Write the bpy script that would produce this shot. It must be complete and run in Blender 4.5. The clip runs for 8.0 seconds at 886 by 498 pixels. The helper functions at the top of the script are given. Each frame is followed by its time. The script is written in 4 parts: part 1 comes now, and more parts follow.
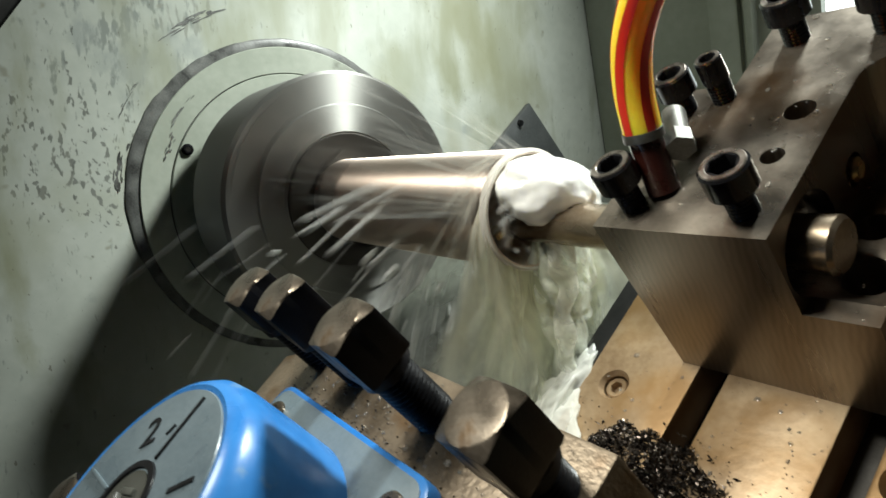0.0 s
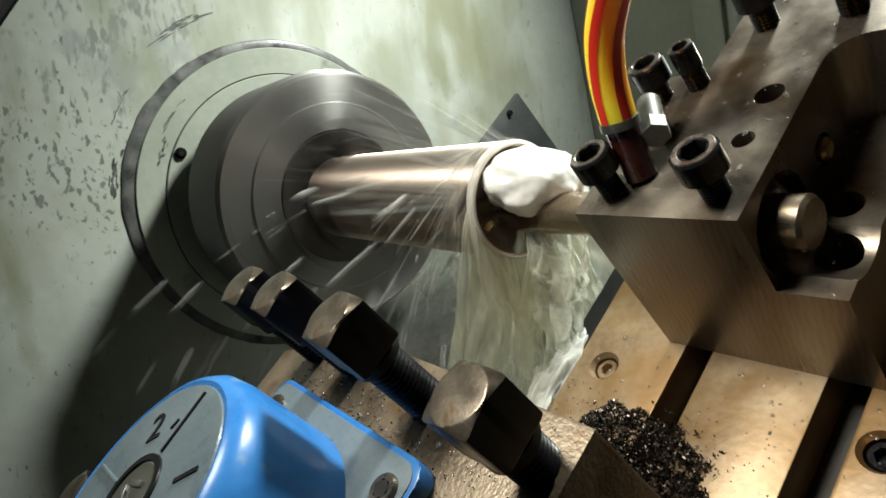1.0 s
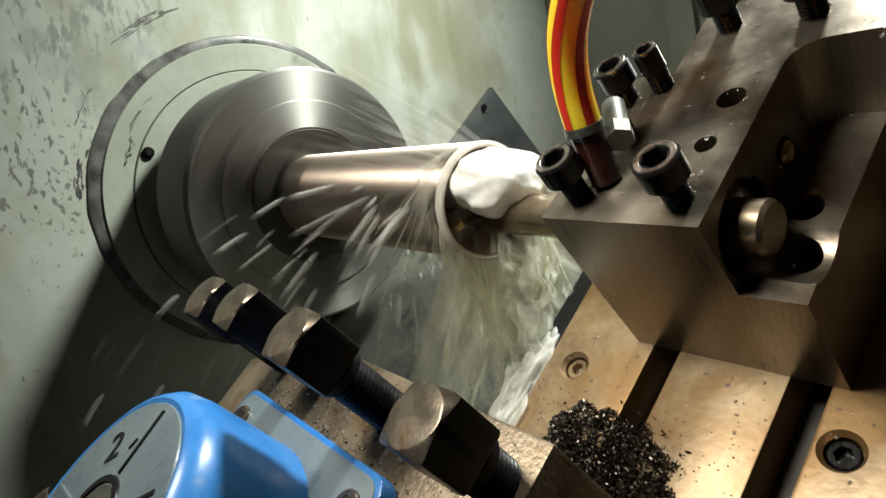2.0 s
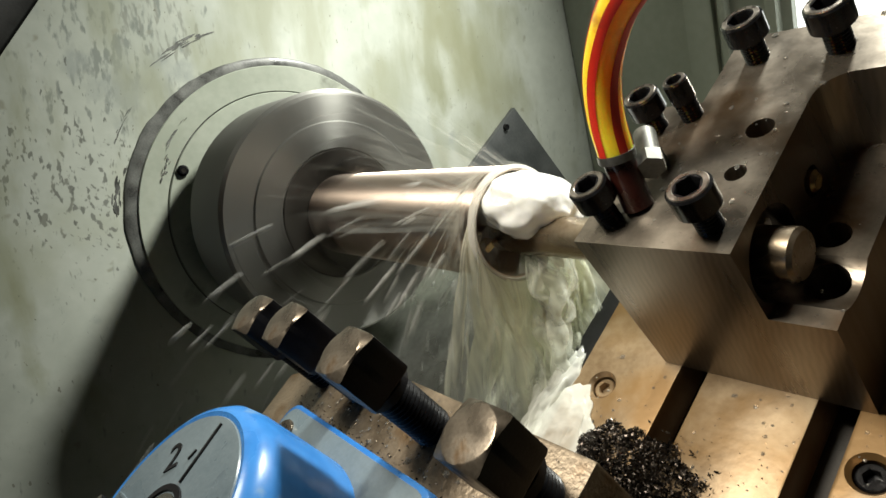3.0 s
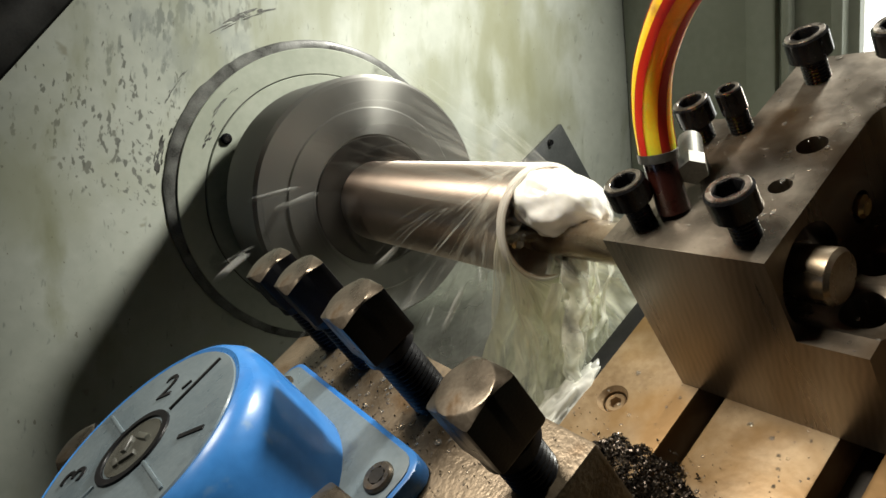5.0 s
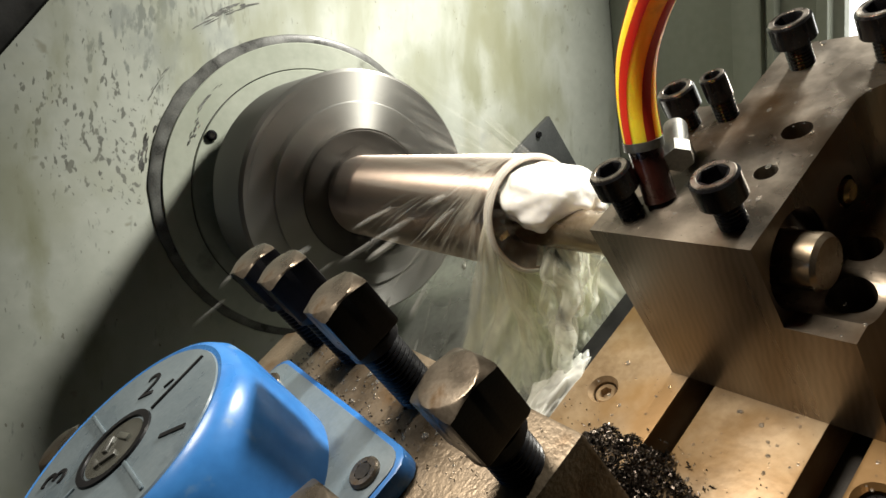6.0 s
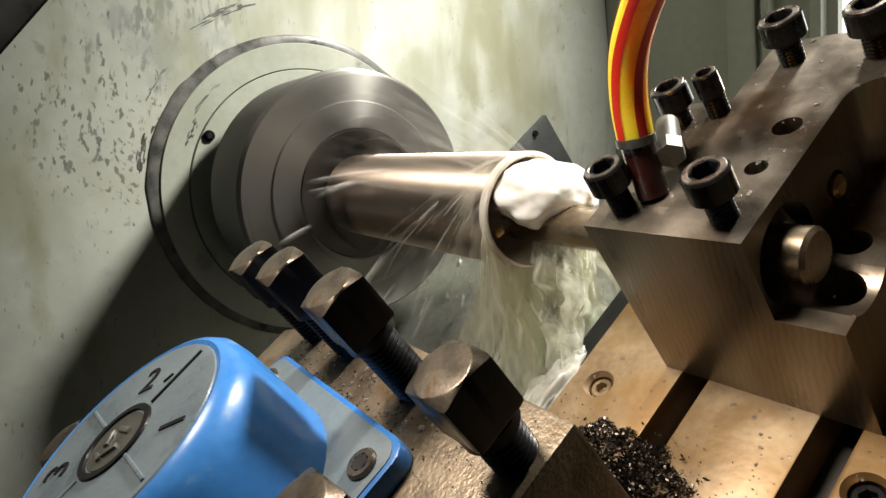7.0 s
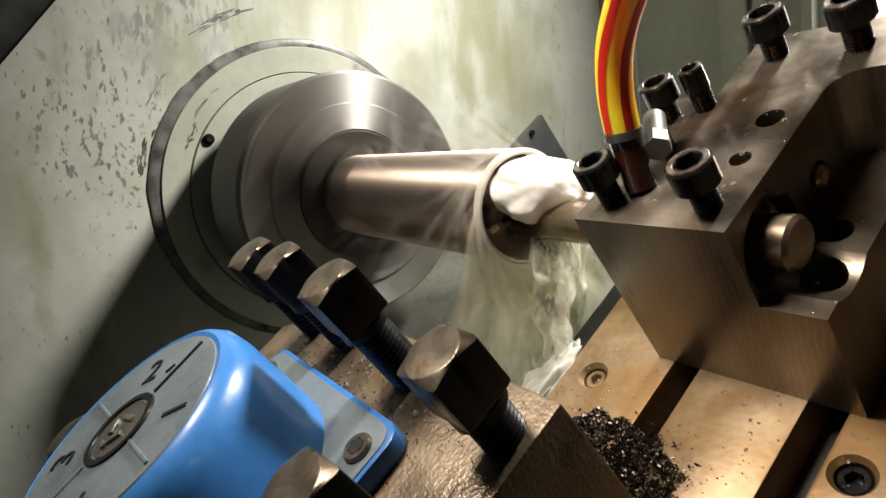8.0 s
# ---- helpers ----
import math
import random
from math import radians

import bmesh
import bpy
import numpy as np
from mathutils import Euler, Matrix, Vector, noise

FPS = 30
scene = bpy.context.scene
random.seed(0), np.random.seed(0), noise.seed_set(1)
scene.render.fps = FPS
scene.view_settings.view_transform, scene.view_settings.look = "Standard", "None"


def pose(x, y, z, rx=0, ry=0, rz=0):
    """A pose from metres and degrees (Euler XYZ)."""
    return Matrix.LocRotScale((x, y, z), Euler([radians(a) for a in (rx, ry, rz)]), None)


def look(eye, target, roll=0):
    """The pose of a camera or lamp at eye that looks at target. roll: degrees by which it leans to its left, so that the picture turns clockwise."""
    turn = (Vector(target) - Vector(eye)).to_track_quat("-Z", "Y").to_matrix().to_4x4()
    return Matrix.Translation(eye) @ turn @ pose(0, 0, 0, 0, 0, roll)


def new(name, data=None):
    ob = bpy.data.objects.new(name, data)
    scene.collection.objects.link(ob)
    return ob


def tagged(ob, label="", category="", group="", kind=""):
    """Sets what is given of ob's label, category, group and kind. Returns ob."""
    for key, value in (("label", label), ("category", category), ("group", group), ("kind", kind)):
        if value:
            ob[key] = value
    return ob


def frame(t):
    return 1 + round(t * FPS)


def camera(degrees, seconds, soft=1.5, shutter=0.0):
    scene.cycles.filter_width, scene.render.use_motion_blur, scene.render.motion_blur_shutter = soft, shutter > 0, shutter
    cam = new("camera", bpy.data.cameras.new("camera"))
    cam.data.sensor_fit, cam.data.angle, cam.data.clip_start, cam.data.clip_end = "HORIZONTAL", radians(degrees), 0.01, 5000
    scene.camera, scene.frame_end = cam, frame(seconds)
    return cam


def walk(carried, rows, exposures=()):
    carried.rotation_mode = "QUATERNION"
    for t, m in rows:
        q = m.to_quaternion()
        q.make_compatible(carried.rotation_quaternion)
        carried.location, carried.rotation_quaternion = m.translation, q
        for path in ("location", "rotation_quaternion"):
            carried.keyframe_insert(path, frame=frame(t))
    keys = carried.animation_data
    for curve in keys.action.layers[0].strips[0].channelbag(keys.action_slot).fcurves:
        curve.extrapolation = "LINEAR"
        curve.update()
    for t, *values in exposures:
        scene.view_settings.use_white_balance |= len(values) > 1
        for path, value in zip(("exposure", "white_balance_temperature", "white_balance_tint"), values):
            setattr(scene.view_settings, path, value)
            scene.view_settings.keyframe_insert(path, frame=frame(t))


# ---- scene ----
SLANT = 30.0                      # the bed leans towards the operator
S = pose(0, 0, 0, SLANT, 0, 0)    # machine axes (x spindle, y cross slide, z off the table) to the world
cam = camera(70.5, 8.0, shutter=0.6)
PATH = [
    (0, (0.1609, -0.1186, 0.2297), (-0.0826, -0.0187, 0.0857), -40.63),
    (0.2, (0.1643, -0.1177, 0.2267), (-0.0798, -0.0193, 0.0828), -41.00),
    (0.5, (0.1677, -0.1174, 0.2286), (-0.0779, -0.0203, 0.0863), -42.61),
    (0.8, (0.1703, -0.1205, 0.2323), (-0.0741, -0.0232, 0.0881), -42.24),
    (1, (0.1698, -0.1186, 0.2312), (-0.0731, -0.0215, 0.0844), -43.16),
    (1.5, (0.1683, -0.1121, 0.2336), (-0.0694, -0.0145, 0.0788), -43.49),
    (1.7, (0.1696, -0.1095, 0.2307), (-0.0668, -0.0121, 0.0737), -43.79),
    (2.8, (0.1730, -0.1151, 0.2396), (-0.0682, -0.0144, 0.0923), -42.83),
    (3, (0.1733, -0.1159, 0.2430), (-0.0682, -0.0159, 0.0958), -42.97),
    (3.2, (0.1729, -0.1174, 0.2433), (-0.0709, -0.0123, 0.1036), -40.72),
    (3.5, (0.1818, -0.1214, 0.2433), (-0.0777, -0.0210, 0.1310), -33.85),
    (3.7, (0.1805, -0.1209, 0.2366), (-0.0759, -0.0193, 0.1185), -30.32),
    (4, (0.1708, -0.1227, 0.2345), (-0.0832, -0.0235, 0.1095), -31.79),
    (4.5, (0.1694, -0.1285, 0.2311), (-0.0832, -0.0299, 0.1028), -34.01),
    (4.7, (0.1723, -0.1254, 0.2291), (-0.0797, -0.0275, 0.0991), -34.95),
    (5.8, (0.1734, -0.1236, 0.2271), (-0.0755, -0.0251, 0.0917), -36.50),
    (6, (0.1726, -0.1228, 0.2256), (-0.0758, -0.0242, 0.0892), -36.61),
    (6.5, (0.1744, -0.1228, 0.2265), (-0.0732, -0.0245, 0.0886), -36.82),
    (7, (0.1757, -0.1241, 0.2253), (-0.0723, -0.0250, 0.0886), -36.86),
    (7.5, (0.1774, -0.1244, 0.2266), (-0.0710, -0.0253, 0.0907), -37.10),
    (8, (0.1827, -0.1265, 0.2239), (-0.0659, -0.0270, 0.0887), -37.63),
]
walk(cam, [(t, S @ look(eye, target, roll)) for t, eye, target, roll in PATH],
     [(0.0, 0.06, 5950, 3.0), (1.5, 0.06, 6150, 4.0), (3.5, 0.10, 6400, 6.0), (4.5, 0.03, 6500, 7.0), (6.0, 0.22, 6550, 10.0), (7.0, 0.30, 6600, 12.0), (8.0, 0.28, 6650, 14.0)])

# ---- light ----
world = bpy.data.worlds.new("workshop")
scene.world = world
world.use_nodes = True
bg = world.node_tree.nodes["Background"]
bg.inputs["Color"].default_value = (0.72, 0.85, 1.0, 1)
bg.inputs["Strength"].default_value = 0.004


def area_lamp(name, eye, target, size, watts, colour):
    data = bpy.data.lights.new(name, "AREA")
    data.shape, data.size, data.energy, data.color = "DISK", size, watts, colour
    ob = new(name, data)
    ob.matrix_basis = S @ look(eye, target)
    return ob


area_lamp("work_lamp", (-0.005, 0.570, 0.300), (-0.30, -0.44, 0.04), 0.09, 3.55, (1.0, 0.97, 0.88)).data.spread = radians(112)
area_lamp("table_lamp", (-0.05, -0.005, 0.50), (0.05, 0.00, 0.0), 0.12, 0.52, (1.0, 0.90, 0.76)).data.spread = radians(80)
scene.view_settings.exposure = 0.0


# ---- materials ----
def material(name, dark, light, rough=0.5, metal=0.0, scale=40.0, bump=0.1, spots=None, stretch=(1, 1, 1), rough_var=0.12, spec=0.5):
    """Colour between two tones at two scales, roughness that wanders, fine relief, and optional dirt spots (colour, scale, amount)."""
    m = bpy.data.materials.new(name)
    m.use_nodes = True
    nt = m.node_tree
    n, link = nt.nodes, nt.links.new
    b = n["Principled BSDF"]
    b.inputs["Metallic"].default_value = metal
    b.inputs["Specular IOR Level"].default_value = spec
    co = n.new("ShaderNodeTexCoord")
    mp = n.new("ShaderNodeMapping")
    mp.inputs["Scale"].default_value = stretch
    link(co.outputs["Object"], mp.inputs["Vector"])
    big = n.new("ShaderNodeTexNoise")
    big.inputs["Scale"].default_value, big.inputs["Detail"].default_value = scale, 5
    fine = n.new("ShaderNodeTexNoise")
    fine.inputs["Scale"].default_value, fine.inputs["Detail"].default_value = scale * 14, 3
    for t in (big, fine):
        link(mp.outputs["Vector"], t.inputs["Vector"])
    add = n.new("ShaderNodeMath")
    add.operation = "MULTIPLY_ADD"
    link(fine.outputs["Fac"], add.inputs[0])
    add.inputs[1].default_value = 0.35
    link(big.outputs["Fac"], add.inputs[2])
    ramp = n.new("ShaderNodeValToRGB")
    ramp.color_ramp.elements[0].position, ramp.color_ramp.elements[1].position = 0.48, 0.88
    ramp.color_ramp.elements[0].color, ramp.color_ramp.elements[1].color = (*dark, 1), (*light, 1)
    link(add.outputs[0], ramp.inputs["Fac"])
    colour = ramp.outputs["Color"]
    if spots:
        tone, spot_scale, level = spots
        sp = n.new("ShaderNodeTexNoise")
        sp.inputs["Scale"].default_value, sp.inputs["Detail"].default_value = spot_scale, 6
        link(mp.outputs["Vector"], sp.inputs["Vector"])
        cut = n.new("ShaderNodeValToRGB")
        cut.color_ramp.elements[0].position, cut.color_ramp.elements[1].position = level, level + 0.12
        link(sp.outputs["Fac"], cut.inputs["Fac"])
        mix = n.new("ShaderNodeMix")
        mix.data_type = "RGBA"
        link(cut.outputs["Color"], mix.inputs["Factor"])
        link(colour, mix.inputs["A"])
        mix.inputs["B"].default_value = (*tone, 1)
        colour = mix.outputs["Result"]
    link(colour, b.inputs["Base Color"])
    rr = n.new("ShaderNodeMapRange")
    rr.inputs["From Min"].default_value, rr.inputs["From Max"].default_value = 0.3, 0.7
    rr.inputs["To Min"].default_value, rr.inputs["To Max"].default_value = max(0.03, rough - rough_var), min(1, rough + rough_var)
    link(big.outputs["Fac"], rr.inputs["Value"])
    link(rr.outputs["Result"], b.inputs["Roughness"])
    if bump:
        bp = n.new("ShaderNodeBump")
        bp.inputs["Strength"].default_value, bp.inputs["Distance"].default_value = bump, 0.001
        link(add.outputs[0], bp.inputs["Height"])
        link(bp.outputs["Normal"], b.inputs["Normal"])
    return m


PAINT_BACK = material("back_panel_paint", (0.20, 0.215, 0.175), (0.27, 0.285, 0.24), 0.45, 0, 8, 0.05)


def worn_paint(name):
    """The headstock paint: stains, and chips and scrapes that gather round the worn upper corner."""
    m = material(name, (0.37, 0.395, 0.345), (0.49, 0.515, 0.455), 0.46, 0, 7, 0.07, ((0.36, 0.375, 0.28), 6, 0.57))
    nt = m.node_tree
    n, link = nt.nodes, nt.links.new
    b = n["Principled BSDF"]
    co = n.new("ShaderNodeTexCoord")

    def patch(centre, radius):
        away = n.new("ShaderNodeVectorMath")
        away.operation = "DISTANCE"
        link(co.outputs["Object"], away.inputs[0])
        away.inputs[1].default_value = centre
        near = n.new("ShaderNodeMapRange")
        near.inputs["From Min"].default_value, near.inputs["From Max"].default_value = radius, radius * 0.35
        link(away.outputs["Value"], near.inputs["Value"])
        return near.outputs["Result"]

    def marks(stretch, turn, scale, detail, level, where, tone, soft=0.03):
        mp, no, cut, mul, mix = (n.new("ShaderNode" + k) for k in ("Mapping", "TexNoise", "MapRange", "Math", "Mix"))
        mp.vector_type = "TEXTURE"
        mp.inputs["Scale"].default_value, mp.inputs["Rotation"].default_value = stretch, (radians(turn), 0, 0)
        link(co.outputs["Object"], mp.inputs["Vector"])
        link(mp.outputs["Vector"], no.inputs["Vector"])
        no.inputs["Scale"].default_value, no.inputs["Detail"].default_value = scale, detail
        add = n.new("ShaderNodeMath")
        add.operation = "MULTIPLY_ADD"
        link(where, add.inputs[0])
        add.inputs[1].default_value = 0.16
        link(no.outputs["Fac"], add.inputs[2])
        cut.inputs["From Min"].default_value, cut.inputs["From Max"].default_value = level, level + soft
        link(add.outputs[0], cut.inputs["Value"])
        mul.operation = "MULTIPLY"
        mul.inputs[1].default_value = 0.8
        link(cut.outputs["Result"], mul.inputs[0])
        mix.data_type = "RGBA"
        link(mul.outputs[0], mix.inputs["Factor"])
        old = b.inputs["Base Color"].links[0].from_socket
        link(old, mix.inputs["A"])
        mix.inputs["B"].default_value = (*tone, 1)
        link(mix.outputs["Result"], b.inputs["Base Color"])

    marks((1, 1, 2.8), -44, 210, 3, 0.675, patch((WALL, 0.018, 0.248), 0.085), (0.19, 0.21, 0.19), 0.11)
    marks((1, 1, 3.6), -38, 230, 2, 0.690, patch((WALL, 0.062, 0.245), 0.060), (0.25, 0.26, 0.225), 0.10)
    marks((1, 1, 1.3), -60, 40, 8, 0.665, patch((WALL, 0.005, 0.225), 0.085), (0.30, 0.325, 0.30), 0.13)
    marks((1, 1, 2.2), -44, 260, 2, 0.745, patch((WALL, -0.065, 0.225), 0.080), (0.11, 0.115, 0.10), 0.06)
    marks((1, 1, 1.6), -10, 230, 3, 0.755, patch((WALL, -0.075, 0.180), 0.075), (0.13, 0.135, 0.12), 0.06)
    marks((1, 1, 1.8), -50, 170, 2, 0.780, patch((WALL, -0.110, 0.215), 0.090), (0.15, 0.155, 0.13), 0.06)
    # oil that has run down, green with age; broadened to take brightness off the wall
    marks((1, 1, 2.5), -40, 24, 7, 0.640, patch((WALL, 0.255, 0.075), 0.13), (0.21, 0.215, 0.115), 0.16)
    marks((1, 1, 3.5), -40, 30, 6, 0.610, patch((WALL, 0.16, 0.13), 0.30), (0.30, 0.315, 0.235), 0.16)
    marks((1, 1, 1.6), -20, 14, 6, 0.620, patch((WALL, 0.26, 0.02), 0.20), (0.26, 0.265, 0.165), 0.22)
    marks((1, 1, 1.5), -60, 9, 6, 0.63, patch((WALL, 0.05, 0.20), 0.5), (0.32, 0.335, 0.255), 0.20)
    marks((1, 1, 1.4), -40, 240, 2, 0.900, patch((WALL, 0.0, 0.0), 2.5), (0.16, 0.155, 0.12))
    marks((1, 1, 1), 0, 70, 2, 0.855, patch((WALL, 0.1, 0.1), 2.5), (0.27, 0.27, 0.21), 0.08)
    return m


WALL = -0.36                      # the headstock's face
PAINT = worn_paint("worn_grey_green_paint")
GRIME = material("oily_grime", (0.045, 0.045, 0.04), (0.12, 0.12, 0.11), 0.4, 0, 60, 0.25)
RIM = material("rubbed_dark_paint", (0.055, 0.055, 0.052), (0.21, 0.215, 0.20), 0.35, 0, 60, 0.3)
FLANGE_PAINT = material("flange_paint", (0.37, 0.40, 0.33), (0.50, 0.53, 0.45), 0.42, 0, 12, 0.06, ((0.22, 0.23, 0.19), 30, 0.63))
CREAM = material("cream_sheet_metal", (0.62, 0.58, 0.52), (0.72, 0.69, 0.63), 0.5, 0, 10, 0.05)
# white pane given a glow; it adds fill light over the block
GLOW_PANE = material("glowing_white_pane", (0.75, 0.76, 0.74), (0.82, 0.83, 0.80), 0.4, 0, 10, 0.0)
GLOW_PANE.node_tree.nodes["Principled BSDF"].inputs["Emission Color"].default_value = (1.0, 1.0, 0.96, 1)
GLOW_PANE.node_tree.nodes["Principled BSDF"].inputs["Emission Strength"].default_value = 2.4
RUBBER = material("black_rubber", (0.005, 0.005, 0.005), (0.016, 0.016, 0.015), 0.6, 0, 40, 0.2, None, (1, 1, 1), 0.12, 0.2)
GREY_PLATE = material("dark_grey_plate", (0.06, 0.065, 0.065), (0.11, 0.115, 0.115), 0.5, 0.2, 30, 0.1)
CHUCK = material("turned_chuck_steel", (0.29, 0.288, 0.268), (0.36, 0.358, 0.335), 0.60, 0.85, 30, 0.05)


def turned(m, amount):
    """Lathe grooves run round the x axis, so highlights stretch across them."""
    n = m.node_tree.nodes
    ta = n.new("ShaderNodeTangent")
    ta.direction_type, ta.axis = "RADIAL", "X"
    n["Principled BSDF"].inputs["Anisotropic"].default_value = amount
    n["Principled BSDF"].inputs["Anisotropic Rotation"].default_value = 0.25
    m.node_tree.links.new(ta.outputs["Tangent"], n["Principled BSDF"].inputs["Tangent"])


turned(CHUCK, 0.95)
JAW = material("blackened_jaw_steel", (0.035, 0.032, 0.028), (0.085, 0.078, 0.068), 0.45, 0.7, 60, 0.1)
WORK = material("turned_steel", (0.60, 0.50, 0.43), (0.66, 0.55, 0.47), 0.48, 1.0, 20, 0.0, None, (4, 1, 1), 0.01)
turned(WORK, 0.95)
BLOCK = material("oiled_tool_steel", (0.19, 0.162, 0.130), (0.31, 0.268, 0.218), 0.32, 0.85, 40, 0.10, ((0.12, 0.072, 0.035), 15, 0.50), (1, 1, 0.06))
TABLE = material("wet_bronze_stained_iron", (0.22, 0.145, 0.080), (0.42, 0.315, 0.195), 0.36, 0.5, 22, 0.20, ((0.25, 0.15, 0.06), 17, 0.50))
HEAD = material("oily_brown_tool_head", (0.085, 0.064, 0.042), (0.22, 0.172, 0.118), 0.34, 0.5, 55, 0.5, ((0.12, 0.07, 0.03), 50, 0.58))
# near-black for the insides of recesses: their shade is put into the colour
SLOT = material("recess_shade_iron", (0.015, 0.013, 0.01), (0.04, 0.035, 0.03), 0.5, 0.4, 60, 0.2)


def milled(m, side, step):
    """Cutter marks across the faces that look along y."""
    n, link = m.node_tree.nodes, m.node_tree.links.new
    b = n["Principled BSDF"]
    co, mp, wave = n.new("ShaderNodeTexCoord"), n.new("ShaderNodeMapping"), n.new("ShaderNodeTexWave")
    mp.inputs["Rotation"].default_value = (0, radians(-9), 0)
    link(co.outputs["Object"], mp.inputs["Vector"])
    link(mp.outputs["Vector"], wave.inputs["Vector"])
    wave.bands_direction = "X"
    wave.inputs["Scale"].default_value, wave.inputs["Distortion"].default_value = 0.314 / step, 5.0
    wave.inputs["Detail"].default_value, wave.inputs["Detail Scale"].default_value = 2.0, 0.6
    sep, flat, mul, mix = n.new("ShaderNodeSeparateXYZ"), n.new("ShaderNodeMath"), n.new("ShaderNodeMath"), n.new("ShaderNodeMix")
    link(co.outputs["Normal"], sep.inputs["Vector"])
    flat.operation, flat.inputs[1].default_value = "LESS_THAN", -0.7
    link(sep.outputs["Y"], flat.inputs[0])
    mul.operation = "MULTIPLY"
    link(flat.outputs[0], mul.inputs[0])
    link(wave.outputs["Fac"], mul.inputs[1])
    half = n.new("ShaderNodeMath")
    half.operation, half.inputs[1].default_value = "MULTIPLY", side
    link(mul.outputs[0], half.inputs[0])
    mix.data_type = "RGBA"
    link(half.outputs[0], mix.inputs["Factor"])
    link(b.inputs["Base Color"].links[0].from_socket, mix.inputs["A"])
    mix.inputs["B"].default_value = (0.40, 0.33, 0.26, 1)
    link(mix.outputs["Result"], b.inputs["Base Color"])


milled(BLOCK, 0.22, 0.0026)
BLACK_SCREW = material("black_oxide_steel", (0.008, 0.008, 0.009), (0.030, 0.030, 0.033), 0.17, 0.5, 90, 0.08)
BOLT_BLACK = material("oily_black_bolt_steel", (0.004, 0.004, 0.005), (0.014, 0.014, 0.016), 0.38, 0.0, 90, 0.12, None, (1, 1, 1), 0.12, 0.20)
SCREW_TOP = material("worn_screw_face", (0.22, 0.19, 0.16), (0.5, 0.45, 0.40), 0.32, 0.95, 120, 0.2)
BRONZE_HEAD = material("worn_bolt_face", (0.10, 0.082, 0.062), (0.23, 0.195, 0.155), 0.32, 0.85, 70, 0.10, ((0.12, 0.07, 0.03), 90, 0.58))
BAR = material("bar_steel", (0.27, 0.205, 0.135), (0.46, 0.38, 0.28), 0.28, 0.9, 40, 0.08)
BRASS = material("brass", (0.50, 0.34, 0.13), (0.75, 0.55, 0.26), 0.3, 0.95, 60, 0.1)
BLUE = material("blue_enamel", (0.02, 0.12, 0.38), (0.045, 0.21, 0.56), 0.25, 0, 22, 0.10, ((0.22, 0.34, 0.45), 60, 0.59))
BLUE_WORN = material("worn_grey_blue_enamel", (0.105, 0.140, 0.165), (0.16, 0.20, 0.225), 0.33, 0, 45, 0.20, ((0.07, 0.095, 0.12), 70, 0.60))
HOSE = material("yellow_hose", (0.90, 0.50, 0.012), (0.97, 0.68, 0.03), 0.40, 0, 60, 0.08, ((0.50, 0.25, 0.02), 95, 0.58))
RED = material("red_stripe", (0.58, 0.012, 0.004), (0.70, 0.028, 0.008), 0.45, 0, 60, 0.08, ((0.30, 0.035, 0.012), 95, 0.60))
for soft_skin in (HOSE, RED):
    skin = soft_skin.node_tree.nodes["Principled BSDF"]
    skin.inputs["Subsurface Weight"].default_value = 0.85
    skin.inputs["Subsurface Radius"].default_value = (1.0, 0.45, 0.1)
    skin.inputs["Subsurface Scale"].default_value = 0.009
DARK_RED = material("oily_red_fitting", (0.016, 0.004, 0.003), (0.040, 0.009, 0.006), 0.3, 0.0, 80, 0.1)
NICKEL = material("nickel_plate", (0.06, 0.06, 0.055), (0.16, 0.16, 0.145), 0.48, 0.8, 60, 0.1)
CHIP = material("steel_swarf", (0.02, 0.018, 0.016), (0.12, 0.10, 0.085), 0.30, 0.9, 300, 0.1)
WAY = material("wet_way_cover_steel", (0.20, 0.205, 0.18), (0.42, 0.43, 0.39), 0.30, 0.8, 14, 0.08)
TRAY = material("dark_wet_tray", (0.05, 0.055, 0.04), (0.11, 0.115, 0.085), 0.4, 0.1, 15, 0.15)
BED = material("grey_green_bed_paint", (0.20, 0.22, 0.17), (0.30, 0.32, 0.26), 0.5, 0, 10, 0.1)


